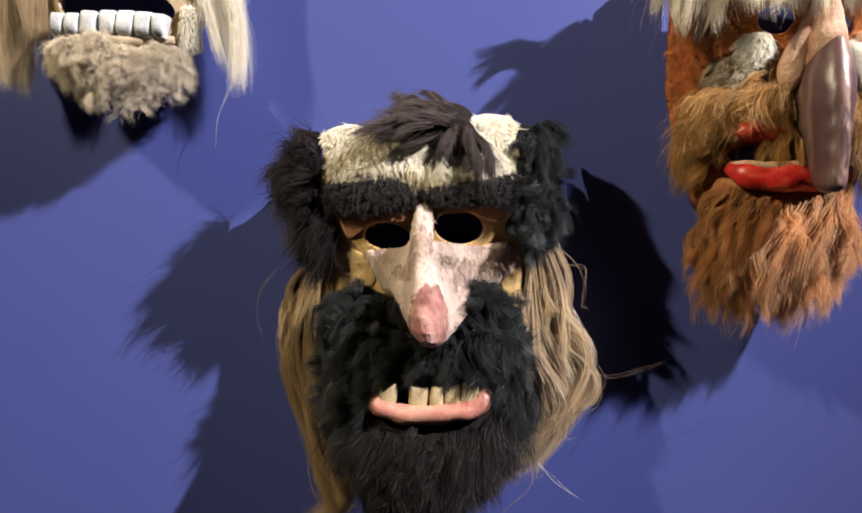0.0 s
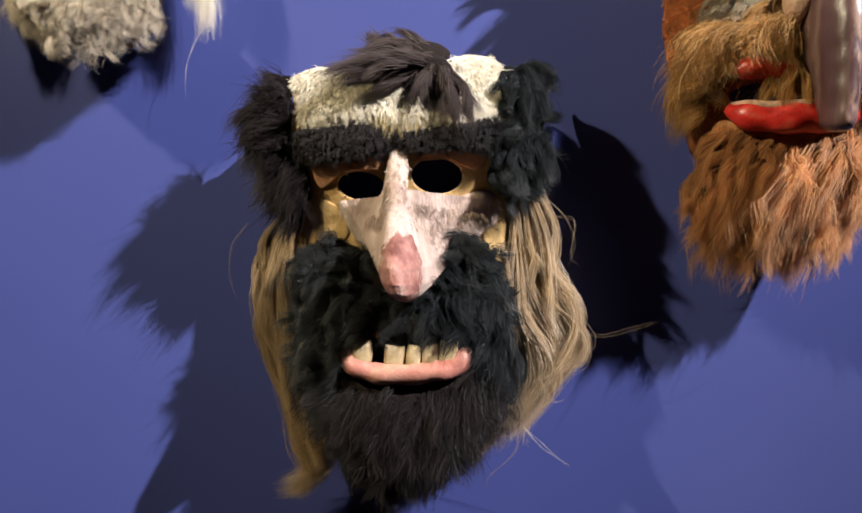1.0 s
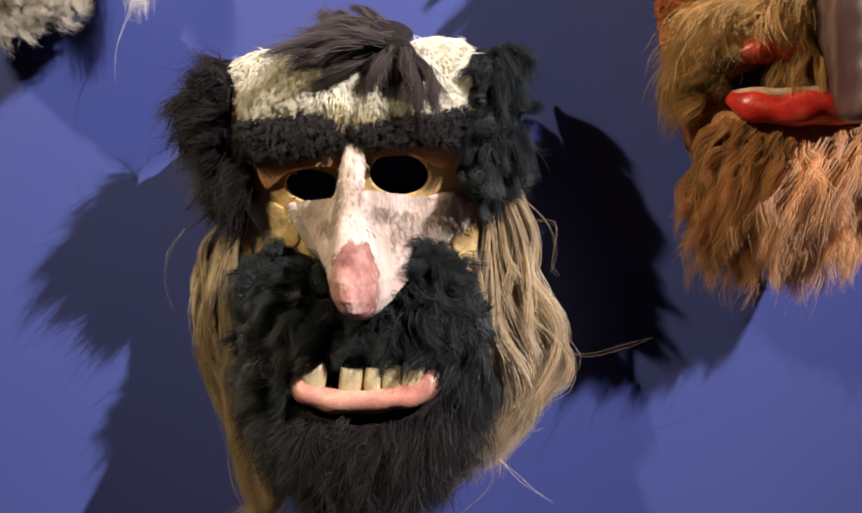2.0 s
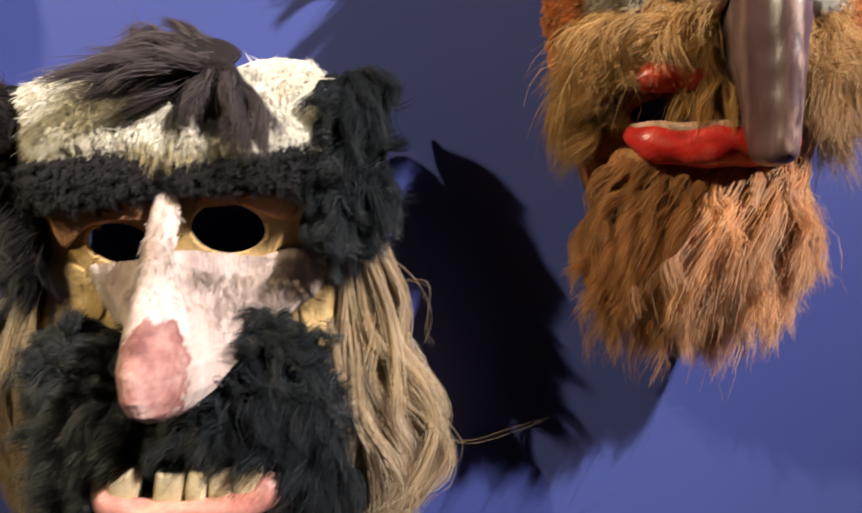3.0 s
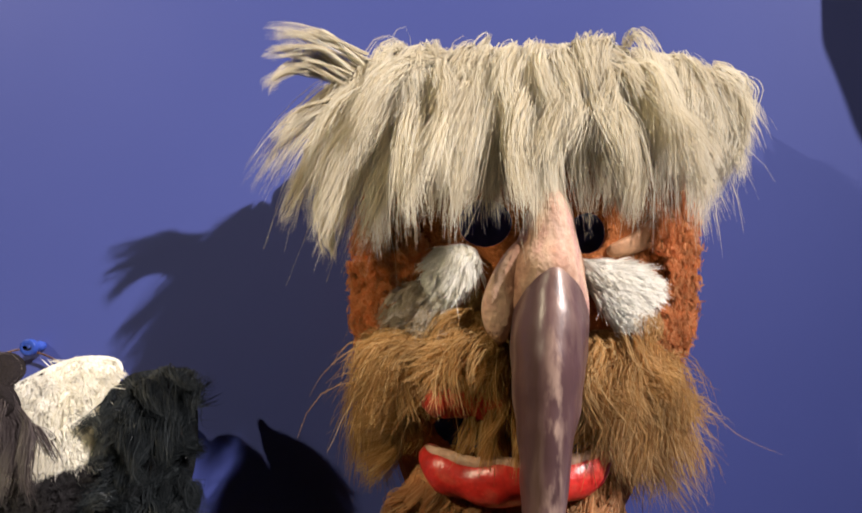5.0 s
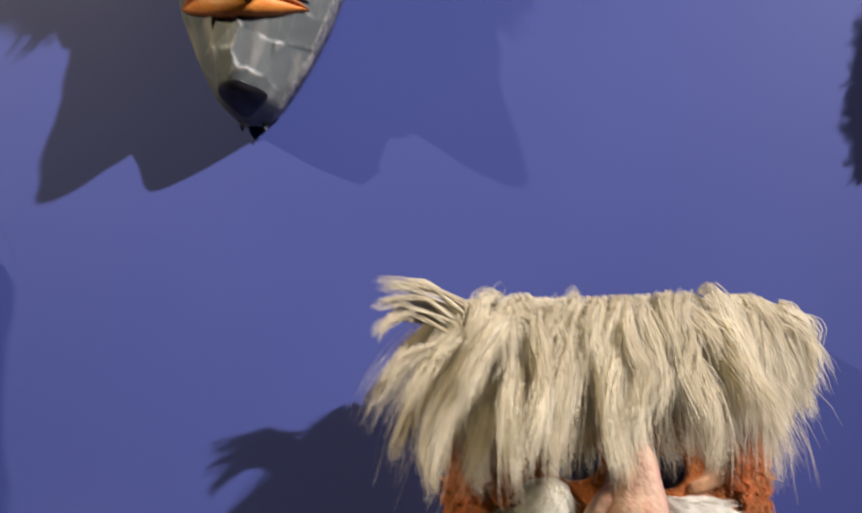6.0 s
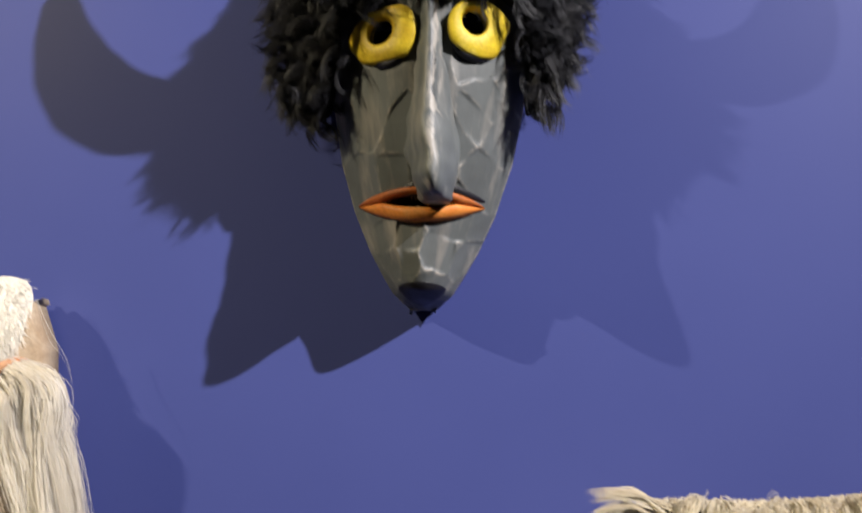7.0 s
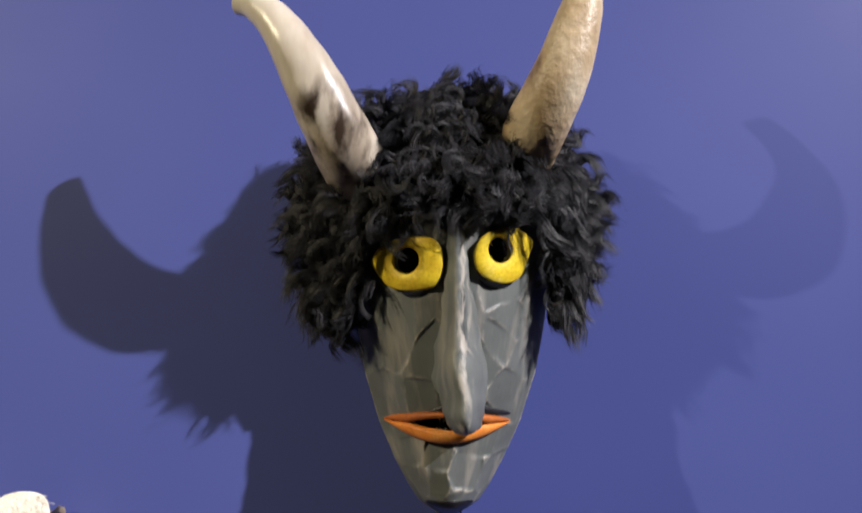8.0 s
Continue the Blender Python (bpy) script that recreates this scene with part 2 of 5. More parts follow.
NOSE_HIDE = patched_hide()
GREY_WOOD = worn_paint("grey_painted_wood", (0.094, 0.104, 0.102), (0.50, 0.45, 0.38), 0.5)
GREY_NOSE = worn_paint("grey_nose_wood", (0.094, 0.104, 0.102), (0.42, 0.39, 0.34), 0.5, 0.1165)
PLUM = worn_paint("plum_lacquered_wood", (0.074, 0.038, 0.038), (0.40, 0.27, 0.21), 0.36, 0.4005)


def streaked_horn():
    """Polished horn: grey and tan drawn out along its length, with dark gouges near the root."""
    m, nt, b = material("grey_polished_horn", 0.34, 0.45)
    lengthwise = ramp(nt, place_noise(nt, 22, 6, (1, 1, 0.3)).outputs[0], [(0.30, (0.20, 0.16, 0.12)), (0.45, (0.42, 0.36, 0.28)), (0.58, (0.56, 0.51, 0.43)), (0.75, (0.66, 0.62, 0.55))])
    tc = nt.nodes.new("ShaderNodeTexCoord")
    mp = nt.nodes.new("ShaderNodeMapping")
    mp.vector_type = "TEXTURE"
    mp.inputs["Location"].default_value = (-0.082, -0.13, 0.108)
    mp.inputs["Scale"].default_value = (0.040, 0.08, 0.046)
    ball = nt.nodes.new("ShaderNodeTexGradient")
    ball.gradient_type = "SPHERICAL"
    nt.links.new(tc.outputs["Object"], mp.inputs[0])
    nt.links.new(mp.outputs[0], ball.inputs[0])
    near_root = ramp(nt, ball.outputs[0], [(0.05, (0, 0, 0)), (0.4, (1, 1, 1))])
    gouge = ramp(nt, place_noise(nt, 70, 6, (1, 1, 0.35)).outputs[0], [(0.44, (0, 0, 0)), (0.60, (1, 1, 1))])
    spoilt = mix(nt, 1.0, near_root.outputs[0], gouge.outputs[0], "MULTIPLY")
    nt.links.new(mix(nt, spoilt, lengthwise.outputs[0], (0.045, 0.03, 0.022)), b.inputs["Base Color"])
    bump(nt, b, place_noise(nt, 160, 4, (1, 1, 0.3)).outputs[0], 0.25, 0.001)
    return m


HORN = streaked_horn()
HORN_ROUGH = surface("tan_cracked_horn", [(0.25, (0.14, 0.085, 0.05)), (0.40, (0.44, 0.33, 0.20)), (0.7, (0.66, 0.56, 0.41))], 34, 0.45, 0.4, stretch=(1, 1, 0.5), relief=0.6, relief_scale=150, depth=0.002)


# ---- mesh tools; points are (x, d, z), d being the distance in front of the wall ----
rng = np.random.default_rng(7)


def thing(name, at, label, category, group=""):
    ob = new(name)
    ob.location = (at[0], WALL - at[1], at[2])
    ob.empty_display_size = 0.02
    return tagged(ob, label, category, group)


def origin(parent):
    while parent.parent:
        parent = parent.parent
    return parent.location


def part(name, pts, faces, mat, parent, label="", smooth=True):
    """Links points and faces (arrays of quads, or lists) as one mesh under a thing or part."""
    pts = np.asarray(pts, float)
    o = origin(parent)
    co = np.stack([pts[:, 0] - o[0], WALL - pts[:, 1] - o[1], pts[:, 2] - o[2]], 1)
    me = bpy.data.meshes.new(name)
    if isinstance(faces, np.ndarray):
        n = len(faces)
        me.vertices.add(len(co))
        me.vertices.foreach_set("co", co.astype(np.float32).ravel())
        me.loops.add(4 * n)
        me.loops.foreach_set("vertex_index", faces.astype(np.int32).ravel())
        me.polygons.add(n)
        me.polygons.foreach_set("loop_start", np.arange(0, 4 * n, 4, dtype=np.int32))
        me.update(calc_edges=True)
    else:
        me.from_pydata(co.tolist(), [], faces)
        me.update()
    me.polygons.foreach_set("use_smooth", np.full(len(me.polygons), smooth))
    me.materials.append(mat)
    ob = new(name, me)
    ob.parent = parent
    return tagged(ob, label)


def spline(points, n, closed=False):
    """Catmull-Rom through points, n samples."""
    p = np.asarray(points, float)
    m = len(p)
    spans = m if closed else m - 1
    t = np.linspace(0, spans, n, endpoint=not closed)
    i = np.minimum(t.astype(int), spans - 1)
    f = (t - i)[:, None]
    if closed:
        a, b, c, e = p[(i - 1) % m], p[i % m], p[(i + 1) % m], p[(i + 2) % m]
    else:
        a, b, c, e = p[np.maximum(i - 1, 0)], p[i], p[i + 1], p[np.minimum(i + 2, m - 1)]
    return 0.5 * (2 * b + (c - a) * f + (2 * a - 5 * b + 4 * c - e) * f ** 2 + (3 * b - a - 3 * c + e) * f ** 3)


def inside(x, z, poly):
    hit = np.zeros(len(x), bool)
    for (x0, z0), (x1, z1) in zip(poly, np.roll(poly, -1, 0)):
        cross = ((z0 > z) != (z1 > z)) & (x < (x1 - x0) * (z - z0) / (z1 - z0 + 1e-12) + x0)
        hit ^= cross
    return hit


def shell(name, centre, half, surf, z0, z1, holes, mat, parent, label="", nu=90, nv=150, rim=0.006, open_top=False):
    """Curved mask face over its outline, with a rim turned back to the wall and elliptical holes (x, z, rx, rz)."""
    u = np.concatenate([[-0.99], np.linspace(-1, 1, nu), [0.99]])
    v = np.concatenate([[0.003], np.linspace(0, 1, nv), [0.997]])
    U, V = np.meshgrid(u, v)
    Z = z0 + (z1 - z0) * V
    X = centre(Z) + half(Z) * U
    for hx, hz, rx, rz in holes:
        rho = np.hypot((X - hx) / rx, (Z - hz) / rz)
        cell = 1.1 * max(2 * half(np.array([hz]))[0] / nu, (z1 - z0) / nv) / min(rx, rz)
        near = np.abs(rho - 1) < cell * 0.6
        X = np.where(near, hx + (X - hx) / np.maximum(rho, 1e-6), X)
        Z = np.where(near, hz + (Z - hz) / np.maximum(rho, 1e-6), Z)
    D = surf(X, Z)
    D[0], D[:, 0], D[:, -1] = rim, rim, rim
    if not open_top:
        D[-1] = rim
    rows, cols = X.shape
    idx = np.arange(rows * cols).reshape(rows, cols)
    quads = np.stack([idx[:-1, :-1], idx[:-1, 1:], idx[1:, 1:], idx[1:, :-1]], -1).reshape(-1, 4)
    P = np.stack([X, D, Z], -1).reshape(-1, 3)
    mid = P[quads].mean(1)
    keep = np.ones(len(quads), bool)
    for hx, hz, rx, rz in holes:
        keep &= np.hypot((mid[:, 0] - hx) / rx, (mid[:, 2] - hz) / rz) > 0.995
    ob = part(name, P, quads[keep], mat, parent, label)
    s = ob.modifiers.new("thickness", "SOLIDIFY")
    s.thickness, s.offset = 0.004, -1
    return ob


def pad(name, poly, surf, thick, mat, parent, label="", uneven=0.0, rings=(0.0, 0.2, 0.4, 0.6, 0.75, 0.88, 0.96, 1.0)):
    """A soft piece lying on the surface, rounded towards its outline."""
    b = spline(poly, 72, True)
    if np.sum(b[:, 0] * np.roll(b[:, 1], -1) - np.roll(b[:, 0], -1) * b[:, 1]) < 0:
        b = b[::-1]
    c = b.mean(0)
    pts = []
    for s in rings:
        q = c + s * (b - c)
        d = surf(q[:, 0], q[:, 1]) + thick * (1 - s ** 4) ** 0.5 - (0.003 if s == 1 else 0)
        if uneven and s < 1:
            d = d + uneven * np.array([noise.noise((x * 90, z * 90, 3.0)) for x, z in q])
        pts.append(np.stack([q[:, 0], d, q[:, 1]], 1))
    n = len(b)
    k = np.arange(n)
    quads = np.concatenate([np.stack([i * n + k, (i + 1) * n + k, (i + 1) * n + (k + 1) % n, i * n + (k + 1) % n], 1) for i in range(len(rings) - 1)])
    return part(name, np.concatenate(pts), quads, mat, parent, label)


def loft(name, sections, mat, parent, label="", n=28, steps=28, power=2.0, lump=0.0, facets=0):
    """Closed solid through sections (x, d, z, rx, rd), rings lying level."""
    s = spline(sections, steps)
    s[:, 3:] = np.maximum(s[:, 3:], 0.0005)
    a = np.linspace(0, 2 * math.pi, n, endpoint=False)
    ca, sa = np.cos(a), np.sin(a)
    e = 2 / power
    ox, od = np.sign(ca) * np.abs(ca) ** e, np.sign(sa) * np.abs(sa) ** e
    P = np.stack([s[:, None, 0] + s[:, None, 3] * ox, s[:, None, 1] + s[:, None, 4] * od, np.repeat(s[:, None, 2], n, 1)], -1)
    if lump:
        for i in range(steps):
            for j in range(n):
                P[i, j, :2] += lump * noise.noise(Vector(P[i, j]) * 70) * np.array([ox[j], od[j]])
    idx = np.arange(steps * n).reshape(steps, n)
    nx = np.roll(idx, -1, 1)
    quads = [tuple(q) for q in np.stack([idx[:-1], nx[:-1], nx[1:], idx[1:]], -1).reshape(-1, 4).tolist()]
    if s[-1, 2] > s[0, 2]:
        quads = [q[::-1] for q in quads]
    quads = [q[::-1] for q in quads]
    return part(name, P.reshape(-1, 3), quads + [tuple(idx[0].tolist()), tuple(idx[-1].tolist())[::-1]], mat, parent, label)


def tube(name, path, radii, mat, parent, label="", n=14, steps=30, flat=1.0, lump=0.0):
    """Round bar along a path of (x, d, z), closed at both ends."""
    p = spline(path, steps)
    r = np.interp(np.linspace(0, 1, steps), np.linspace(0, 1, len(radii)), radii)
    t = np.gradient(p, axis=0)
    t /= np.linalg.norm(t, axis=1)[:, None]
    up = np.array([0.0, 1.0, 0.0]) if np.abs(t[:, 1]).mean() < 0.7 else np.array([1.0, 0.0, 0.0])
    e1 = np.cross(t, up)
    e1 /= np.linalg.norm(e1, axis=1)[:, None]
    e2 = np.cross(e1, t)
    a = np.linspace(0, 2 * math.pi, n, endpoint=False)
    P = p[:, None] + r[:, None, None] * (np.cos(a)[None, :, None] * e1[:, None] + flat * np.sin(a)[None, :, None] * e2[:, None])
    if lump:
        for i in range(steps):
            for j in range(n):
                P[i, j] += (P[i, j] - p[i]) * lump * noise.noise(Vector(P[i, j]) * 60)
    idx = np.arange(steps * n).reshape(steps, n)
    nx = np.roll(idx, -1, 1)
    quads = [tuple(q) for q in np.stack([idx[:-1], nx[:-1], nx[1:], idx[1:]], -1).reshape(-1, 4).tolist()]
    return part(name, P.reshape(-1, 3), quads + [tuple(idx[0].tolist())[::-1], tuple(idx[-1].tolist())], mat, parent, label)


def ribbons(name, paths, width, mat, parent, label=""):
    """Fibres: narrow tapering strips along paths (N, S, 3), each turned at random."""
    N, S, _ = paths.shape
    t = np.gradient(paths, axis=1)
    side = np.cross(t, np.array([0.0, 1.0, 0.45]) + rng.normal(0, 0.28, (N, 1, 3)))
    side /= np.maximum(np.linalg.norm(side, axis=2, keepdims=True), 1e-9)
    s = np.linspace(0, 1, S)
    w = width * rng.uniform(0.6, 1.3, (N, 1)) * (1 - 0.85 * s ** 2.2)[None] * 0.5
    P = np.stack([paths - side * w[..., None], paths + side * w[..., None]], 2)
    P[..., 1] = np.maximum(P[..., 1], 0.0015)
    idx = np.arange(N * S * 2).reshape(N, S, 2)
    quads = np.stack([idx[:, :-1, 0], idx[:, :-1, 1], idx[:, 1:, 1], idx[:, 1:, 0]], -1).reshape(-1, 4)
    ob = part(name, P.reshape(-1, 3), quads, mat, parent, label)
    ob["kind"] = "stuff"
    return ob


def fur(name, poly, surf, lift, count, tufts, length, comb, mat, parent, label="", out=0.5, gravity=0.3, gather=0.7, curl=0.0, turns=1.5, width=0.0007, segs=5, spread=0.25, stray=0.06):
    """Fibres rooted over a patch, gathered into tufts; comb is a way (x, d, z) or a function of (x, z)."""
    segs = min(segs, 7 if turns > 1.2 else 6)
    b = spline(poly, 60, True)
    lo, hi = b.min(0), b.max(0)
    q = np.empty((0, 2))
    while len(q) < count:
        c = rng.uniform(lo, hi, (count * 2, 2))
        q = np.concatenate([q, c[inside(c[:, 0], c[:, 1], b)]])
    q = q[:count]
    K = min(tufts, count)
    pick = np.concatenate([np.argmin(((q[i:i + 4000, None] - q[None, :K]) ** 2).sum(-1), 1) for i in range(0, count, 4000)])

    mid = b.mean(0)
    ang = np.arctan2(b[:, 1] - mid[1], b[:, 0] - mid[0])
    order = np.argsort(ang)
    reach = np.hypot(b[:, 0] - mid[0], b[:, 1] - mid[1])[order]

    def edge(p):
        return np.minimum(np.hypot(p[:, 0] - mid[0], p[:, 1] - mid[1]) / np.interp(np.arctan2(p[:, 1] - mid[1], p[:, 0] - mid[0]), ang[order], reach, period=2 * math.pi), 1.0)

    def lifted(p):
        return np.stack([p[:, 0], surf(p[:, 0], p[:, 1]) + lift * (1 - edge(p) ** 4) ** 0.5, p[:, 1]], 1)

    root, centre = lifted(q), lifted(q[:K])
    h = 0.004
    gx = (surf(centre[:, 0] + h, centre[:, 2]) - surf(centre[:, 0] - h, centre[:, 2])) / (2 * h)
    gz = (surf(centre[:, 0], centre[:, 2] + h) - surf(centre[:, 0], centre[:, 2] - h)) / (2 * h)
    nrm = np.stack([-gx, np.ones(K), -gz], 1)
    nrm /= np.linalg.norm(nrm, axis=1)[:, None]
    way = comb(centre[:, 0], centre[:, 2]) if callable(comb) else np.tile(np.asarray(comb, float), (K, 1))
    rimward = (centre[:, [0, 2]] - mid) / np.maximum(np.linalg.norm(centre[:, [0, 2]] - mid, axis=1), 1e-6)[:, None] * edge(q[:K])[:, None] ** 5 * out * 0.8
    way = way + out * nrm + np.stack([rimward[:, 0], 0 * rimward[:, 0], rimward[:, 1]], 1) + rng.normal(0, spread, (K, 3))
    way /= np.linalg.norm(way, axis=1)[:, None]
    s = np.linspace(0, 1, segs + 1)[None, :, None]
    full = length(centre[:, 0], centre[:, 2]) if callable(length) else length
    L = (full * rng.uniform(0.7, 1.2, K))[pick][:, None, None] * rng.uniform(0.75, 1.1, (count, 1, 1))
    loose = rng.random(count) < 0.02
    L = np.where(loose[:, None, None], L * 1.18, L)
    hold = np.where(loose, 0.1, gather)[:, None, None]
    w = way[pick] + rng.normal(0, stray, (count, 3)) * np.where(loose, 2.2, 1.0)[:, None]
    base = w[:, None] * s * (1 - gravity * 0.5 * s) + np.array([0, 0, -1.0]) * gravity * s ** 2
    P = centre[pick][:, None] + (root - centre[pick])[:, None] * (1 - hold * s ** 1.15) + L * base
    if curl:
        e1 = np.cross(way, rng.normal(0, 1, (K, 3)))
        e1 /= np.linalg.norm(e1, axis=1)[:, None]
        e2 = np.cross(way, e1)
        ph = rng.uniform(0, 6.28, K)[pick][:, None, None] + rng.normal(0, 0.35, (count, 1, 1))
        tn = turns * rng.uniform(0.7, 1.3, K)[pick][:, None, None] * 6.283
        amp = curl * np.minimum(s * 2.5, 1)
        P = P + amp * (np.sin(ph + tn * s) * e1[pick][:, None] + np.cos(ph + tn * s) * e2[pick][:, None])
    return ribbons(name, P, width, mat, parent, label)


def lock(name, guides, count, radius, mat, parent, label="", wave=0.004, turns=2.0, width=0.0007, segs=16, ends=(0.7, 1.0, 0.3), fray=0.32, strands=34):
    """Long hair following guide lines (x, d, z)."""
    out = []
    s = np.linspace(0, 1, segs + 1)
    for g in guides:
        p = spline(g, segs + 1)
        n = count // len(guides)
        sub = rng.normal(0, 0.75, (strands, 3)) * radius
        ph = rng.uniform(0, 6.28, (strands, 3))
        k = rng.integers(0, strands, n)
        prof = np.interp(s, [0, 0.5, 1], ends)[None, :, None]
        cut = rng.uniform(0.78, 1.0, (n, 1))
        ss = s[None] * cut
        base = np.stack([np.interp(ss, s, p[:, i]) for i in range(3)], -1)
        off = sub[k][:, None] * prof + rng.normal(0, radius * fray, (n, 1, 3)) * (0.5 + s[None, :, None])
        wv = wave * np.sin(ph[k][:, None] + turns * 6.283 * ss[..., None] + rng.normal(0, 0.25, (n, 1, 1))) * np.minimum(3 * ss[..., None], 1)
        wv[..., 1] *= 0.6
        out.append(base + off + wv)
    return ribbons(name, np.concatenate(out), width, mat, parent, label)


def profile(zs, values):
    return lambda z: np.interp(z, zs, values)


# ---- the gallery ----
def block(name, lo, hi, mat, label):
    x0, y0, z0, x1, y1, z1 = *lo, *hi
    me = bpy.data.meshes.new(name)
    v = [(x, y, z) for x in (x0, x1) for y in (y0, y1) for z in (z0, z1)]
    me.from_pydata(v, [], [(0, 1, 3, 2), (4, 6, 7, 5), (0, 4, 5, 1), (2, 3, 7, 6), (0, 2, 6, 4), (1, 5, 7, 3)])
    me.materials.append(mat)
    return tagged(new(name, me), label, name.split("_")[0], kind="structure")


block("wall_north", (-4, WALL, 0), (4, WALL + 0.15, 4.6), PAINT, "smooth matt blue painted gallery wall")
block("wall_south", (-4, -5.15, 0), (4, -5, 4.6), PAINT, "plain blue painted gallery wall")
block("wall_west", (-4.15, -5.15, 0), (-4, WALL + 0.15, 4.6), PAINT, "plain blue painted gallery wall")
block("wall_east", (4, -5.15, 0), (4.15, WALL + 0.15, 4.6), PAINT, "plain blue painted gallery wall")
block("floor", (-4.15, -5.15, -0.1), (4.15, WALL + 0.15, 0), FLOOR, "dark wooden gallery floor")
block("ceiling", (-4.15, -5.15, 4.6), (4.15, WALL + 0.15, 4.7), CEIL, "dark painted gallery ceiling")


# ---- mask with a long reddened nose, black moustache and brown beard ----
def bearded_mask():
    m = thing("bearded_mask", (0.057, 0.0, 1.42), "folk mask with reddened nose, black moustache, blond side hair", "mask", "folk masks on the wall")
    centre = profile([1.24, 1.42, 1.62], [0.068, 0.058, 0.046])
    half = profile([1.245, 1.265, 1.30, 1.36, 1.43, 1.50, 1.60, 1.625], [0.03, 0.06, 0.082, 0.096, 0.102, 0.098, 0.093, 0.085])
    depth = profile([1.23, 1.26, 1.31, 1.36, 1.42, 1.48, 1.53, 1.56, 1.60, 1.63], [0.03, 0.066, 0.078, 0.080, 0.080, 0.082, 0.086, 0.088, 0.072, 0.04])
    fall = profile([1.46, 1.53], [0.42, 0.12])

    def surf(x, z):
        u = np.abs((x - centre(z)) / half(z))
        return np.maximum(depth(z) * (1 - fall(z) * np.minimum(u, 1.3) ** 2.4), 0.008)

    eyes = [(0.0215, 1.4953, 0.0223, 0.0124), (0.0885, 1.5084, 0.0224, 0.0153)]
    mouth = (0.0728, 1.3567, 0.0507, 0.0228)
    shell("face", centre, half, surf, 1.245, 1.586, eyes + [mouth], LEATHER, m, "ochre leather face over carved wood", 130, 230)
    # brow ridges and eye sockets
    pad("socket_lining", [(-0.023, 1.510), (-0.001, 1.518), (0.029, 1.524), (0.043, 1.519), (0.042, 1.511), (0.025, 1.510), (-0.000, 1.503), (-0.014, 1.490), (-0.022, 1.496)], surf, 0.004, FLESH_TAN, m, "tan leather strip over the eye hole")
    pad("socket_lining", [(0.067, 1.519), (0.075, 1.528), (0.105, 1.533), (0.130, 1.534), (0.130, 1.520), (0.121, 1.516), (0.110, 1.519), (0.096, 1.524), (0.078, 1.523)], surf, 0.004, FLESH_TAN, m, "tan leather strip over the eye hole")
    # hide over the cheeks and nose
    hide_r = [(0.068, 1.489), (0.088, 1.490), (0.108, 1.493), (0.133, 1.500), (0.146, 1.489), (0.144, 1.468), (0.126, 1.460), (0.110, 1.461), (0.097, 1.445), (0.082, 1.428), (0.066, 1.453)]
    hide_l = [(0.040, 1.486), (0.051, 1.477), (0.054, 1.436), (0.047, 1.415), (0.033, 1.435), (0.019, 1.449), (0.008, 1.464), (0.002, 1.481), (0.023, 1.482)]
    pad("cheek_hide", hide_r, surf, 0.006, NOSE_HIDE, m, "pale pinkish short-haired hide")
    pad("cheek_hide", hide_l, surf, 0.004, HIDE, m, "greyish brown short-haired hide")
    fur("cheek_down", hide_r, surf, 0.002, 1200, 300, 0.005, (0.4, 0, -0.6), CREAM_DOWN, m, "fine pale down", out=0.25, gravity=0.1, gather=0.2, width=0.0005, segs=3)
    fur("cheek_down", hide_l, surf, 0.0015, 640, 250, 0.005, (-0.3, 0, -0.7), GREYWOOL, m, "fine brown down", out=0.25, gravity=0.1, gather=0.2, width=0.0005, segs=3)
    # the nose hide runs on over the cheeks in one piece, steep on one flank and easing out on the other
    lean = profile([1.404, 1.418, 1.432, 1.45, 1.475, 1.50, 1.532], [0.073, 0.070, 0.067, 0.063, 0.059, 0.057, 0.055])
    girth = profile([1.402, 1.409, 1.418, 1.432, 1.45, 1.475, 1.50, 1.522, 1.534], [0.008, 0.0165, 0.0215, 0.0238, 0.0215, 0.0158, 0.0130, 0.0110, 0.008])
    crest_d = profile([1.402, 1.406, 1.412, 1.42, 1.432, 1.45, 1.475, 1.50, 1.522, 1.534], [0.125, 0.150, 0.163, 0.167, 0.163, 0.147, 0.128, 0.112, 0.096, 0.089])
    flank_l = profile([1.402, 1.415, 1.43, 1.445, 1.46, 1.472, 1.482, 1.487, 1.494, 1.51, 1.534], [0.066, 0.050, 0.040, 0.032, 0.022, 0.014, 0.010, 0.040, 0.0445, 0.046, 0.049])
    flank_r = profile([1.402, 1.415, 1.43, 1.445, 1.46, 1.472, 1.482, 1.489, 1.4925, 1.4945, 1.51, 1.534], [0.080, 0.092, 0.102, 0.116, 0.130, 0.137, 0.141, 0.138, 0.112, 0.0665, 0.0655, 0.061])

    def hide_surf(x, z):
        t = (x - lean(z)) / girth(z)
        core = np.maximum(1 - np.abs(t) ** 2.2, 0) ** 0.62
        skirt = 0.34 * np.exp(-(np.abs(t) / np.where(t > 0, 1.9, 1.25)) ** 2)
        soft = (core ** 6 + skirt ** 6) ** (1 / 6)
        return surf(x, z) + 0.005 + (crest_d(z) - surf(x, z) - 0.005) * soft

    Z, X = np.meshgrid(np.linspace(1.401, 1.530, 150), np.linspace(0.008, 0.142, 150), indexing="ij")
    D = hide_surf(X, Z)
    D += 0.0012 * np.array([noise.noise((x * 110, z * 70, 1.0)) for x, z in zip(X.ravel(), Z.ravel())]).reshape(X.shape)
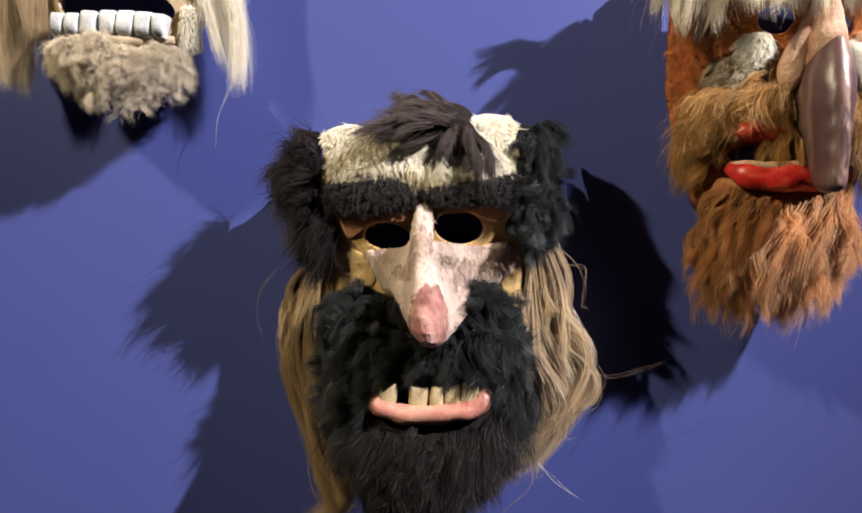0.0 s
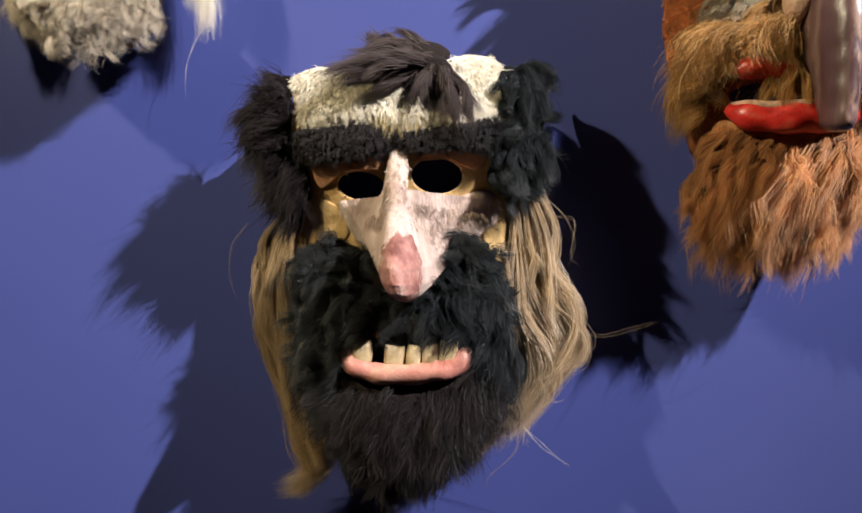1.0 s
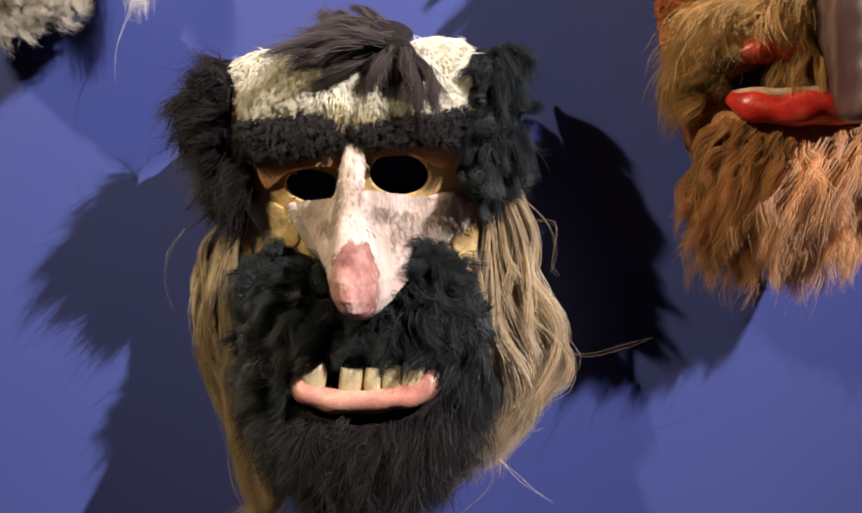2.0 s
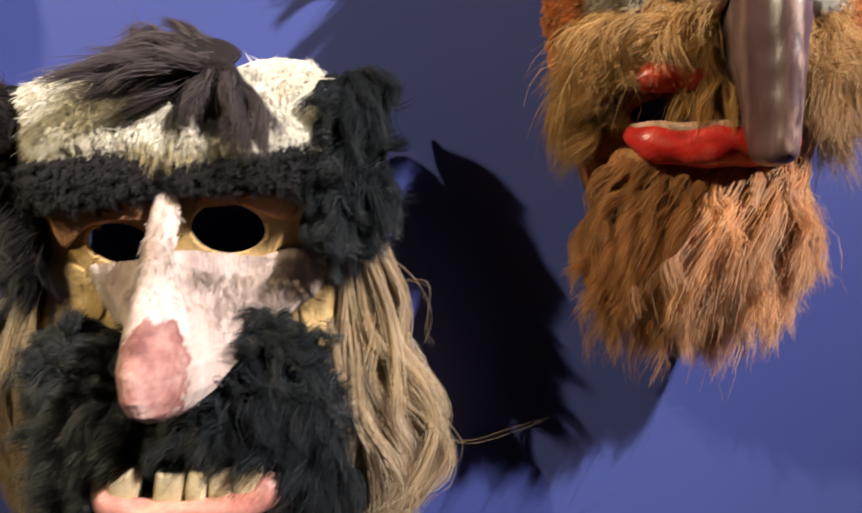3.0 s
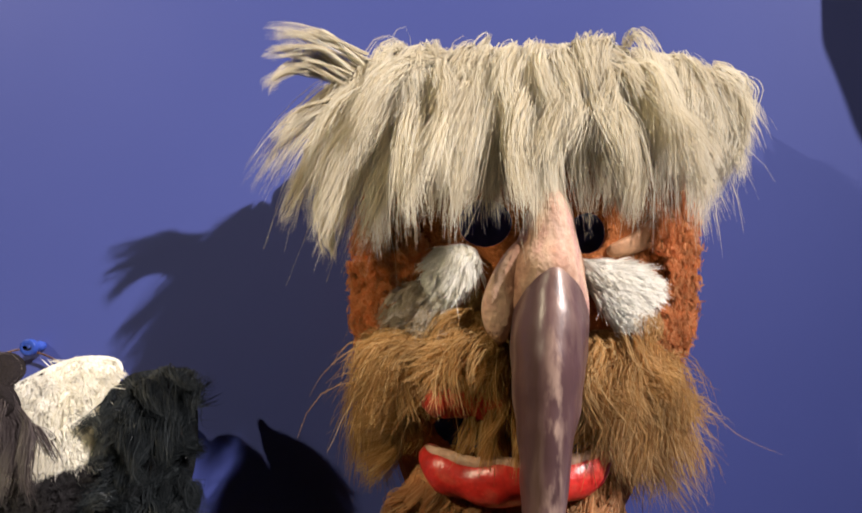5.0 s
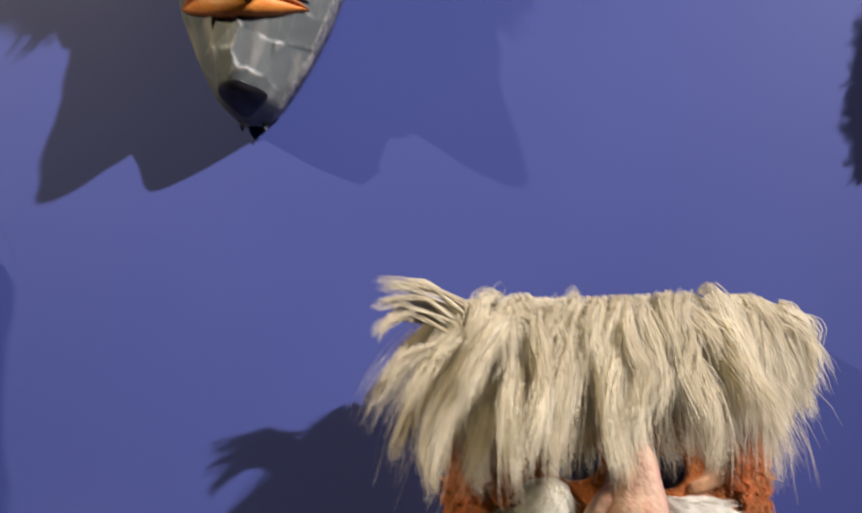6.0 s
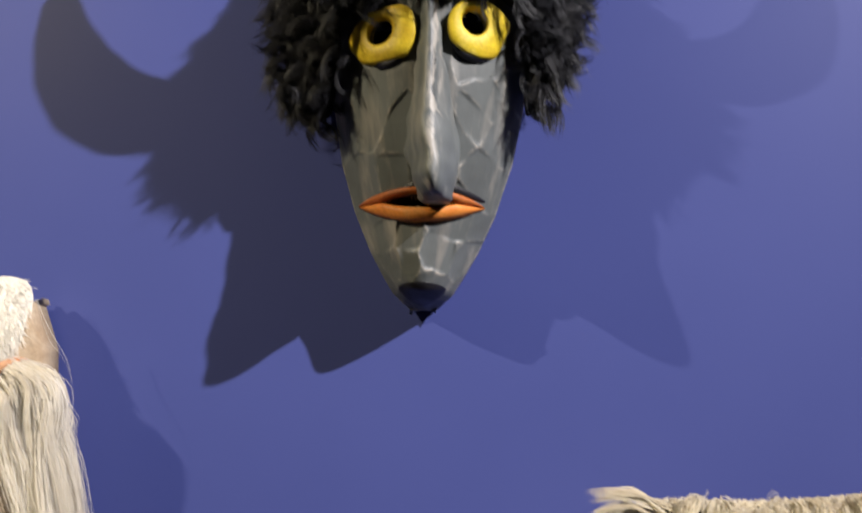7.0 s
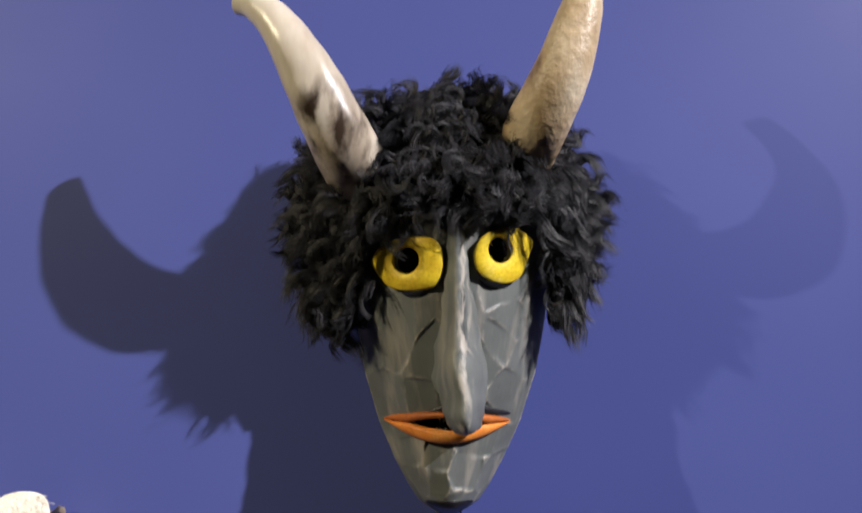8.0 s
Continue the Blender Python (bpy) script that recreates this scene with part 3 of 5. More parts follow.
    D[0], D[-1] = surf(X[0], Z[0]), surf(X[-1], Z[-1])
    idx = np.arange(X.size).reshape(X.shape)
    quads = np.stack([idx[:-1, :-1], idx[:-1, 1:], idx[1:, 1:], idx[1:, :-1]], -1).reshape(-1, 4)
    mx, mz = X.ravel()[quads].mean(1), Z.ravel()[quads].mean(1)
    quads = quads[(mx > flank_l(mz)) & (mx < flank_r(mz))]
    part("nose", np.stack([X, D, Z], -1).reshape(-1, 3), quads, NOSE_HIDE, m, "long drooping nose of pinkish hide with a worn red tip")
    bridge = [(0.049, 1.521), (0.062, 1.524), (0.069, 1.488), (0.098, 1.482), (0.134, 1.478), (0.118, 1.458), (0.096, 1.446), (0.079, 1.462), (0.050, 1.460), (0.028, 1.464), (0.046, 1.482)]
    fur("nose_down", bridge, hide_surf, 0.0, 5200, 1200, 0.006, (0.15, 0, -0.9), CREAM_DOWN, m, "fine pinkish down", out=0.18, gravity=0.0, gather=0.2, width=0.00035, segs=3)
    pad("cheek_panel", [(0.131, 1.470), (0.140, 1.476), (0.151, 1.474), (0.154, 1.450), (0.153, 1.422), (0.146, 1.416), (0.139, 1.430), (0.133, 1.450)], surf, 0.004, LEATHER, m, "bare ochre leather cheek")
    pad("cheek_panel", [(-0.032, 1.484), (-0.012, 1.482), (0.004, 1.474), (0.014, 1.458), (0.010, 1.446), (-0.014, 1.438), (-0.034, 1.432)], surf, 0.002, LEATHER, m, "bare ochre leather cheek")
    # forehead
    white = [(-0.049, 1.588), (-0.025, 1.599), (-0.004, 1.596), (0.021, 1.592), (0.051, 1.597), (0.080, 1.605), (0.097, 1.618), (0.116, 1.621), (0.130, 1.618), (0.136, 1.606), (0.138, 1.574), (0.137, 1.560), (0.109, 1.554), (0.074, 1.547), (0.047, 1.547), (0.024, 1.551), (-0.002, 1.548), (-0.027, 1.543), (-0.037, 1.551), (-0.040, 1.574)]
    base = pad("forehead_pad", white, surf, 0.008, CREAM_SKIN, m, "cream sheepskin pad", 0.003)
    fur("forehead_fur", white, surf, 0.0085, 26000, 6000, 0.0075, (0.12, 0.0, -0.7), CREAM, base, "short cream sheepskin fur", out=0.38, gravity=0.08, gather=0.1, width=0.0006, segs=3, spread=0.24, stray=0.13)
    tufty = [(0.022, 1.578), (0.057, 1.585), (0.078, 1.568), (0.079, 1.553), (0.049, 1.549), (0.029, 1.555)]
    fur("forehead_tuft", tufty, surf, 0.006, 1400, 500, 0.014, (0.15, 0, -0.9), STRAW, m, "straw yellow tuft", out=0.3, gravity=0.2, gather=0.25, width=0.0006)
    brow_l = [(-0.036, 1.540), (-0.011, 1.545), (0.025, 1.549), (0.044, 1.545), (0.049, 1.535), (0.039, 1.524), (0.011, 1.517), (-0.019, 1.514), (-0.032, 1.521)]
    brow_r = [(0.054, 1.542), (0.075, 1.548), (0.109, 1.555), (0.137, 1.561), (0.142, 1.542), (0.138, 1.533), (0.111, 1.533), (0.081, 1.530), (0.060, 1.528)]
    for b in (brow_l, brow_r):
        base = pad("eyebrow", b, surf, 0.012, CHARCOAL_SKIN, m, "bushy charcoal eyebrow strip")
        fur("eyebrow_wool", b, surf, 0.009, 3360, 500, 0.009, (0, 0, -0.3), CHARCOAL, base, "tight charcoal wool", out=0.8, gravity=0.15, gather=0.4, curl=0.0018, turns=1.4, width=0.0005, segs=6)
    # ear tufts
    ear_l = [(-0.054, 1.591), (-0.066, 1.582), (-0.072, 1.553), (-0.067, 1.521), (-0.054, 1.490), (-0.039, 1.481), (-0.027, 1.489), (-0.029, 1.510), (-0.043, 1.520), (-0.046, 1.549), (-0.048, 1.578)]
    ear_r = [(0.137, 1.607), (0.152, 1.614), (0.169, 1.612), (0.177, 1.590), (0.180, 1.560), (0.176, 1.534), (0.164, 1.513), (0.147, 1.504), (0.132, 1.509), (0.134, 1.521), (0.144, 1.536), (0.140, 1.570)]
    base = pad("ear_tuft", ear_l, surf, 0.005, BROWN_SKIN, m, "dark brown shaggy side fur")
    fur("ear_fur", ear_l, surf, 0.007, 7200, 150, 0.034, lambda x, z: np.stack([np.where(z > 1.53, -0.95, -0.45), 0 * x, np.where(z > 1.53, -0.3, -0.85)], 1), BROWN_FUR, base, "dark brown shaggy fur", out=0.22, gravity=0.35, gather=0.78, curl=0.0045, turns=0.8, width=0.0006, segs=7, spread=0.5, stray=0.14)
    ear_surf = lambda x, z: surf(x, z) * np.interp(x, [0.138, 0.182], [1.0, 0.5])
    base = pad("ear_tuft", ear_r, ear_surf, 0.012, BLACK_SKIN, m, "black curly side fur")
    fur("ear_fur", ear_r, ear_surf, 0.012, 9500, 105, 0.030, lambda x, z: np.stack([0.55 * np.sin((z - 1.5) * 75) + 0.15, 0 * x, -0.5 + 0 * x], 1), BLACK_FUR, base, "black wavy fur", out=0.32, gravity=0.25, gather=0.8, curl=0.0068, turns=0.95, width=0.0005, segs=8, spread=0.35, stray=0.07)
    # moustache and side whiskers
    mo_l = [(-0.030, 1.425), (-0.014, 1.436), (0.009, 1.444), (0.028, 1.438), (0.038, 1.414), (0.046, 1.389), (0.039, 1.373), (0.019, 1.361), (0.016, 1.334), (0.011, 1.318), (-0.009, 1.308), (-0.024, 1.331), (-0.031, 1.378)]
    mo_r = [(0.096, 1.434), (0.107, 1.452), (0.120, 1.456), (0.134, 1.443), (0.147, 1.422), (0.156, 1.384), (0.160, 1.343), (0.153, 1.326), (0.139, 1.340), (0.132, 1.365), (0.111, 1.377), (0.090, 1.383), (0.084, 1.403)]
    left = pad("moustache", mo_l, surf, 0.014, BLACK_SKIN, m, "thick black fur cheek")
    right = pad("moustache", mo_r, surf, 0.014, BLACK_SKIN, m, "thick black fur cheek")

    def whisk(sign):
        return lambda x, z: np.stack([sign * (0.75 + 0.3 * np.sin(z * 90)), 0 * x, np.clip((z - 1.415) * 22, -0.9, 0.35)], 1)

    fur("moustache_fur", mo_l, surf, 0.012, 10500, 210, 0.029, whisk(-0.5), BLACK_FUR, left, "thick black fur", out=0.38, gravity=0.3, gather=0.72, curl=0.006, turns=0.8, width=0.0005, segs=7, spread=0.4, stray=0.09)
    fur("moustache_fur", mo_r, surf, 0.012, 11000, 220, 0.030, whisk(0.5), BLACK_FUR, right, "thick black fur", out=0.38, gravity=0.3, gather=0.72, curl=0.006, turns=0.8, width=0.0005, segs=7, spread=0.4, stray=0.09)
    under = [(0.033, 1.404), (0.059, 1.406), (0.089, 1.409), (0.113, 1.395), (0.118, 1.376), (0.092, 1.372), (0.061, 1.372), (0.038, 1.373)]
    base = pad("lip_fur_pad", under, surf, 0.012, BLACK_SKIN, m, "black fur strip under the nose")
    fur("lip_fur", under, surf, 0.01, 3400, 80, 0.016, (0, 0, -0.7), BLACK_FUR, base, "black fur hanging over the mouth", out=0.5, gravity=0.4, gather=0.7, curl=0.004, turns=0.9, width=0.0005, segs=7, spread=0.45, stray=0.14)
    # mouth
    lo = [(0.019, 1.361), (0.021, 1.347), (0.031, 1.336), (0.053, 1.332), (0.084, 1.336), (0.114, 1.343), (0.124, 1.351), (0.126, 1.358)]
    tube("lower_lip", [(x, 0.082 + 0.012 * math.sin(math.pi * i / 7), z) for i, (x, z) in enumerate(lo)], [0.0045, 0.0072, 0.009, 0.0095, 0.0092, 0.009, 0.0085, 0.0055], LIP_PINK, m, "carved pink lower lip", 18, 44, 1.0, 0.35)
    up = [(0.014, 1.378), (0.034, 1.368), (0.071, 1.365), (0.107, 1.370), (0.126, 1.374)]
    tube("upper_lip", [(x, 0.078, z) for x, z in up], [0.003, 0.005, 0.005, 0.005, 0.003], LIP_PINK, m, "carved brownish upper lip", 12, 24, 1.0, 0.2)
    teeth = [(0.034, 1.349), (0.063, 1.348), (0.080, 1.350), (0.094, 1.353), (0.110, 1.356)]
    for i, (x, z) in enumerate(teeth):
        w = (0.0082, 0.0088, 0.0066, 0.0070, 0.0078)[i]
        h = (0.0125, 0.0105, 0.0105, 0.0105, 0.0105)[i]
        loft("tooth", [(x, 0.085, z - h, w * 0.92, 0.009), (x, 0.086, z - h * 0.6, w * 0.99, 0.0098), (x, 0.0855, z, w, 0.010), (x, 0.085, z + h * 0.75, w, 0.0095), (x, 0.0845, z + h * 0.97, w * 0.95, 0.0085), (x, 0.084, z + h, w * 0.8, 0.007)], TOOTH, m, "", 24, 14, 4.0, 0.0011)
    # beard
    beard = [(-0.018, 1.326), (0.011, 1.327), (0.037, 1.324), (0.074, 1.327), (0.109, 1.332), (0.137, 1.344), (0.156, 1.352), (0.162, 1.322), (0.151, 1.289), (0.135, 1.267), (0.099, 1.253), (0.066, 1.243), (0.037, 1.246), (0.015, 1.265), (-0.008, 1.290)]
    base = pad("beard", beard, surf, 0.016, BROWN_SKIN, m, "dark brown sheepskin beard")
    fur("beard_fur", beard, surf, 0.012, 16000, 520, 0.028, lambda x, z: np.stack([(x - 0.065) * 7, 0 * x, -0.9 + 0 * x], 1), BROWN_FUR, base, "dense dark brown fur", out=0.5, gravity=0.3, gather=0.48, curl=0.0045, turns=0.8, width=0.0005, segs=7, spread=0.4, stray=0.16)
    tipb = [(0.023, 1.256), (0.061, 1.251), (0.103, 1.261), (0.099, 1.242), (0.065, 1.227), (0.035, 1.235)]
    fur("beard_tip", tipb, surf, 0.012, 3200, 110, 0.032, (0, 0, -1), BROWN_FUR, m, "dense dark brown fur", out=0.35, gravity=0.4, gather=0.6, curl=0.004, turns=0.8, width=0.0006, segs=6)
    # swept forelock
    ridge = lambda x, z: 0.094 - 0.9 * np.maximum(z - 1.605, 0)
    tuft_l = [(0.035, 1.615), (0.055, 1.621), (0.079, 1.623), (0.093, 1.613), (0.083, 1.601), (0.056, 1.600), (0.039, 1.603)]
    tuft_r = [(0.062, 1.614), (0.076, 1.618), (0.087, 1.610), (0.097, 1.596), (0.090, 1.588), (0.074, 1.593), (0.065, 1.602)]
    lock_l = pad("forelock", tuft_l, ridge, 0.006, BROWN_SKIN, m, "swept greyish brown forelock")
    fur("forelock_hair", tuft_l, ridge, 0.002, 4600, 40, 0.050, lambda x, z: np.stack([-1.0 + 0 * x, 0 * x, -0.12 + (z - 1.62) * 14], 1), FORELOCK, lock_l, "hair swept to one side", out=0.1, gravity=0.16, gather=0.86, curl=0.0045, turns=0.7, width=0.0005, segs=10, spread=0.24, stray=0.05)
    lock_r = pad("forelock", tuft_r, ridge, 0.006, BROWN_SKIN, m, "swept greyish brown forelock")
    fur("forelock_hair", tuft_r, ridge, 0.002, 3200, 26, 0.040, lambda x, z: np.stack([0.32 + (x - 0.085) * 9, 0 * x, -0.8 + 0 * x], 1), FORELOCK, lock_r, "hair falling over the forehead", out=0.1, gravity=0.22, gather=0.86, curl=0.0045, turns=0.7, width=0.0005, segs=10, spread=0.24, stray=0.05)
    # side hair
    def wavy(px, d0, d1):
        return [(x, d0 + (d1 - d0) * i / (len(px) - 1), z) for i, (x, z) in enumerate(px)]

    lefts = [[(-0.052, 1.480), (-0.065, 1.451), (-0.074, 1.406), (-0.073, 1.367), (-0.061, 1.322), (-0.050, 1.289), (-0.040, 1.256), (-0.021, 1.223), (-0.037, 1.204), (-0.056, 1.194)], [(-0.049, 1.474), (-0.061, 1.435), (-0.064, 1.390), (-0.059, 1.345), (-0.048, 1.301), (-0.034, 1.262), (-0.021, 1.235), (-0.028, 1.211)],
             [(-0.055, 1.471), (-0.076, 1.439), (-0.080, 1.400), (-0.077, 1.361), (-0.066, 1.316), (-0.052, 1.278)], [(-0.044, 1.436), (-0.050, 1.391), (-0.049, 1.346), (-0.041, 1.301), (-0.028, 1.257), (-0.015, 1.230)]]
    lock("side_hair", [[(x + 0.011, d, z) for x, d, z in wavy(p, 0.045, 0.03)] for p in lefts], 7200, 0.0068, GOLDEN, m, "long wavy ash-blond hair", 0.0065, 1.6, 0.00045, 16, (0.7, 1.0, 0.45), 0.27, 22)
    rights = [[(0.172, 1.511), (0.183, 1.474), (0.194, 1.432), (0.215, 1.401), (0.227, 1.375), (0.220, 1.342), (0.202, 1.324), (0.201, 1.307)], [(0.167, 1.505), (0.170, 1.463), (0.179, 1.420), (0.195, 1.378), (0.204, 1.340), (0.190, 1.312), (0.184, 1.278)],
              [(0.177, 1.509), (0.194, 1.470), (0.197, 1.427), (0.211, 1.390), (0.221, 1.364), (0.204, 1.335)], [(0.163, 1.494), (0.163, 1.441), (0.171, 1.387), (0.179, 1.344), (0.175, 1.299), (0.161, 1.259)],
              [(0.170, 1.495), (0.180, 1.442), (0.194, 1.400), (0.210, 1.368), (0.210, 1.336), (0.196, 1.301), (0.188, 1.270)], [(0.164, 1.451), (0.170, 1.398), (0.169, 1.343), (0.162, 1.292), (0.146, 1.246)]]
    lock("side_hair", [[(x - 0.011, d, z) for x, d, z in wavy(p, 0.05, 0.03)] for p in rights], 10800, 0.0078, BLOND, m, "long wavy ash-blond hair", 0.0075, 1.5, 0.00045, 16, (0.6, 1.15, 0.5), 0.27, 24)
    strays = [[(0.212, 1.415), (0.224, 1.384), (0.246, 1.375), (0.275, 1.384), (0.300, 1.393)], [(0.194, 1.332), (0.207, 1.310), (0.223, 1.315)], [(0.182, 1.286), (0.205, 1.265), (0.234, 1.246)], [(-0.088, 1.454), (-0.104, 1.431), (-0.107, 1.402), (-0.098, 1.374)], [(0.170, 1.296), (0.178, 1.263), (0.153, 1.232), (0.151, 1.214)],
              [(0.194, 1.480), (0.213, 1.476), (0.213, 1.443), (0.224, 1.433)], [(0.187, 1.496), (0.204, 1.481), (0.217, 1.455), (0.211, 1.432)], [(0.006, 1.228), (-0.016, 1.208), (-0.039, 1.200)]]
    lock("stray_hair", [wavy(p, 0.055, 0.04) for p in strays], 16, 0.0012, BLOND, m, "loose pale hairs", 0.001, 1, 0.0003, 18, (0.3, 1, 1))
    return m


# ---- horned mask of grey painted wood ----
def horned_mask():
    m = thing("horned_mask", (0.107, 0.0, 2.12), "grey carved wooden mask with yellow eyes, black curls and horns", "mask", "folk masks on the wall")
    centre = profile([1.94, 2.28], [0.106, 0.108])
    half = profile([1.942, 1.955, 1.97, 1.99, 2.02, 2.06, 2.10, 2.14, 2.20, 2.27], [0.010, 0.024, 0.033, 0.044, 0.057, 0.069, 0.076, 0.080, 0.088, 0.075])
    depth = profile([1.942, 1.95, 1.958, 1.975, 2.00, 2.03, 2.07, 2.12, 2.17, 2.22, 2.27], [0.008, 0.038, 0.053, 0.058, 0.060, 0.069, 0.082, 0.092, 0.098, 0.09, 0.05])

    def smooth(x, z):
        u = np.abs((x - centre(z)) / half(z))
        return np.maximum(depth(z) * (1 - 0.62 * np.minimum(u, 1.35) ** 2.0), 0.006)

    r = np.random.default_rng(3)
    fz = r.uniform(1.95, 2.26, 60)
    fx = centre(fz) + half(fz) * r.uniform(-0.95, 0.95, 60)
    h = 0.006
    f0 = smooth(fx, fz)
    fgx = (smooth(fx + h, fz) - smooth(fx - h, fz)) / (2 * h)
    fgz = (smooth(fx, fz + h) - smooth(fx, fz - h)) / (2 * h)

    def surf(x, z):
        """The face as a knife left it: flat cuts meeting in soft ridges."""
        x, z = np.asarray(x, float), np.asarray(z, float)
        dist = (x[..., None] - fx) ** 2 + (z[..., None] - fz) ** 2
        cut = f0 + fgx * (x[..., None] - fx) + fgz * (z[..., None] - fz)
        w = np.exp(-(dist - dist.min(-1, keepdims=True)) / 0.00002)
        base = smooth(x, z)
        fade = np.clip((z - 1.958) / 0.012, 0, 1)
        return np.maximum(base + fade * np.clip((w * cut).sum(-1) / w.sum(-1) - base, -0.0035, 0.0025), 0.006)

    eyes = [(0.0745, 2.1445, 0.0098, 0.0100), (0.1435, 2.1525, 0.0090, 0.0098)]
    mouth = (0.105, 2.0222, 0.029, 0.0052)
    shell("face", centre, half, surf, 1.942, 2.27, eyes + [mouth], GREY_WOOD, m, "knife-carved wood with worn grey paint", 150, 260)
    loft("nose", [(0.110, 0.085, 2.182, 0.006, 0.014), (0.111, 0.083, 2.165, 0.0095, 0.023), (0.112, 0.078, 2.13, 0.0125, 0.030), (0.113, 0.075, 2.09, 0.0170, 0.036), (0.115, 0.073, 2.06, 0.0205, 0.045), (0.117, 0.074, 2.04, 0.0165, 0.046), (0.117, 0.076, 2.030, 0.0140, 0.042), (0.117, 0.078, 2.0245, 0.0120, 0.036), (0.117, 0.080, 2.0215, 0.0095, 0.028), (0.117, 0.080, 2.0200, 0.005, 0.016)], GREY_NOSE, m, "long straight ridged nose, paint rubbed off the ridge", 24, 40, 1.65, 0.004)
    # eyes
    for (ex, ez, rx, rz), outer in zip(eyes, ([(0.046, 2.146), (0.056, 2.157), (0.073, 2.161), (0.093, 2.160), (0.101, 2.151), (0.101, 2.137), (0.095, 2.125), (0.078, 2.122), (0.062, 2.125), (0.052, 2.135)], [(0.124, 2.149), (0.128, 2.159), (0.139, 2.167), (0.157, 2.169), (0.170, 2.161), (0.167, 2.150), (0.160, 2.134), (0.149, 2.128), (0.135, 2.130), (0.126, 2.138)])):
        b = spline(outer, 60, True)
        a = np.arctan2(b[:, 1] - ez, b[:, 0] - ex)
        inner = np.stack([ex + rx * np.cos(a), ez + rz * np.sin(a)], 1)
        rows = []
        for s, lift in ((0.0, -0.004), (0.0, 0.003), (0.12, 0.0042), (0.5, 0.0042), (0.9, 0.0035), (1.0, 0.002), (1.0, -0.003)):
            q = inner + s * (b - inner)
            rows.append(np.stack([q[:, 0], smooth(q[:, 0], q[:, 1]) + lift + 0.004, q[:, 1]], 1))
        k = np.arange(60)
        ccw = np.sum(b[:, 0] * np.roll(b[:, 1], -1) - np.roll(b[:, 0], -1) * b[:, 1]) > 0
        quads = np.concatenate([np.stack([i * 60 + k, (i + 1) * 60 + k, (i + 1) * 60 + (k + 1) % 60, i * 60 + (k + 1) % 60], 1) for i in range(6)])
        part("eye", np.concatenate(rows), quads if ccw else quads[:, ::-1].copy(), YELLOW, m, "yellow painted eye ring round a black hole")
    pad("eye_shadow", [(0.068, 2.125), (0.078, 2.122), (0.090, 2.124), (0.092, 2.122), (0.084, 2.118), (0.074, 2.118)], smooth, 0.0058, BLACK_PAINT, m, "black painted line")
    pad("eye_shadow", [(0.126, 2.138), (0.133, 2.130), (0.147, 2.128), (0.155, 2.130), (0.150, 2.126), (0.139, 2.125), (0.130, 2.129)], smooth, 0.0058, BLACK_PAINT, m, "black painted line")
    # flat sheets added behind the holes, their blackness painting the shade within
    pad("pupil_back", [(0.06, 2.13), (0.09, 2.13), (0.09, 2.16), (0.06, 2.16)], lambda x, z: 0.05 + 0 * x, 0.002, HOLLOW_SHADE, m, "near-black sheet painted as the shade inside the hole")
    pad("pupil_back", [(0.13, 2.138), (0.157, 2.138), (0.157, 2.168), (0.13, 2.168)], lambda x, z: 0.05 + 0 * x, 0.002, HOLLOW_SHADE, m, "near-black sheet painted as the shade inside the hole")
    pad("mouth_back", [(0.075, 2.012), (0.135, 2.012), (0.135, 2.03), (0.075, 2.03)], lambda x, z: 0.035 + 0 * x, 0.002, HOLLOW_SHADE, m, "near-black sheet painted as the shade inside the hole")
    # lips follow the curve of the face
    xs = np.linspace(0.0545, 0.1545, 50)
    u = (xs - 0.1045) / 0.05
    for name, low, high, mat, text in (("lower_lip", 2.0220 - 0.0145 * (1 - u ** 2), 2.0220 - 0.0040 * np.maximum(1 - (u / 0.55) ** 2, 0), LIP_ORANGE, "orange painted lower lip"),
                                       ("upper_lip", 2.0226 + 0.0056 * np.maximum(1 - (u / 0.6) ** 2, 0), 2.0228 + 0.0098 * (1 - u ** 2) ** 0.8, LIP_DARK, "burnt orange upper lip")):
        rows = []
        for s, lift in ((0.0, -0.006), (0.0, 0.002), (0.25, 0.0045), (0.7, 0.004), (0.95, 0.002), (1.0, -0.003)):
            z = low + s * (high - low) if name == "upper_lip" else high + s * (low - high)
            rows.append(np.stack([xs, smooth(xs, z) + lift + 0.0025, z], 1))
        k = np.arange(49)
        quads = np.concatenate([np.stack([i * 50 + k, i * 50 + k + 1, (i + 1) * 50 + k + 1, (i + 1) * 50 + k], 1) for i in range(5)])
        part(name, np.concatenate(rows), quads if name == "upper_lip" else quads[:, ::-1].copy(), mat, m, text)
    pad("chin_spot", [(0.088, 1.960), (0.107, 1.964), (0.126, 1.960), (0.119, 1.951), (0.106, 1.945), (0.095, 1.950)], surf, 0.0012, BLACK_PAINT, m, "black painted chin")
    pad("lip_spot", [(0.088, 2.031), (0.112, 2.040), (0.150, 2.031), (0.152, 2.027), (0.112, 2.0325)], smooth, 0.0035, BLACK_PAINT, m, "black painted line over the lip")
    # curls
    cc, ch = profile([2.06, 2.30], [0.102, 0.104]), profile([2.06, 2.12, 2.20, 2.26, 2.30], [0.10, 0.108, 0.112, 0.098, 0.06])
    cd = profile([2.05, 2.10, 2.16, 2.20, 2.25, 2.30], [0.06, 0.075, 0.092, 0.104, 0.088, 0.04])

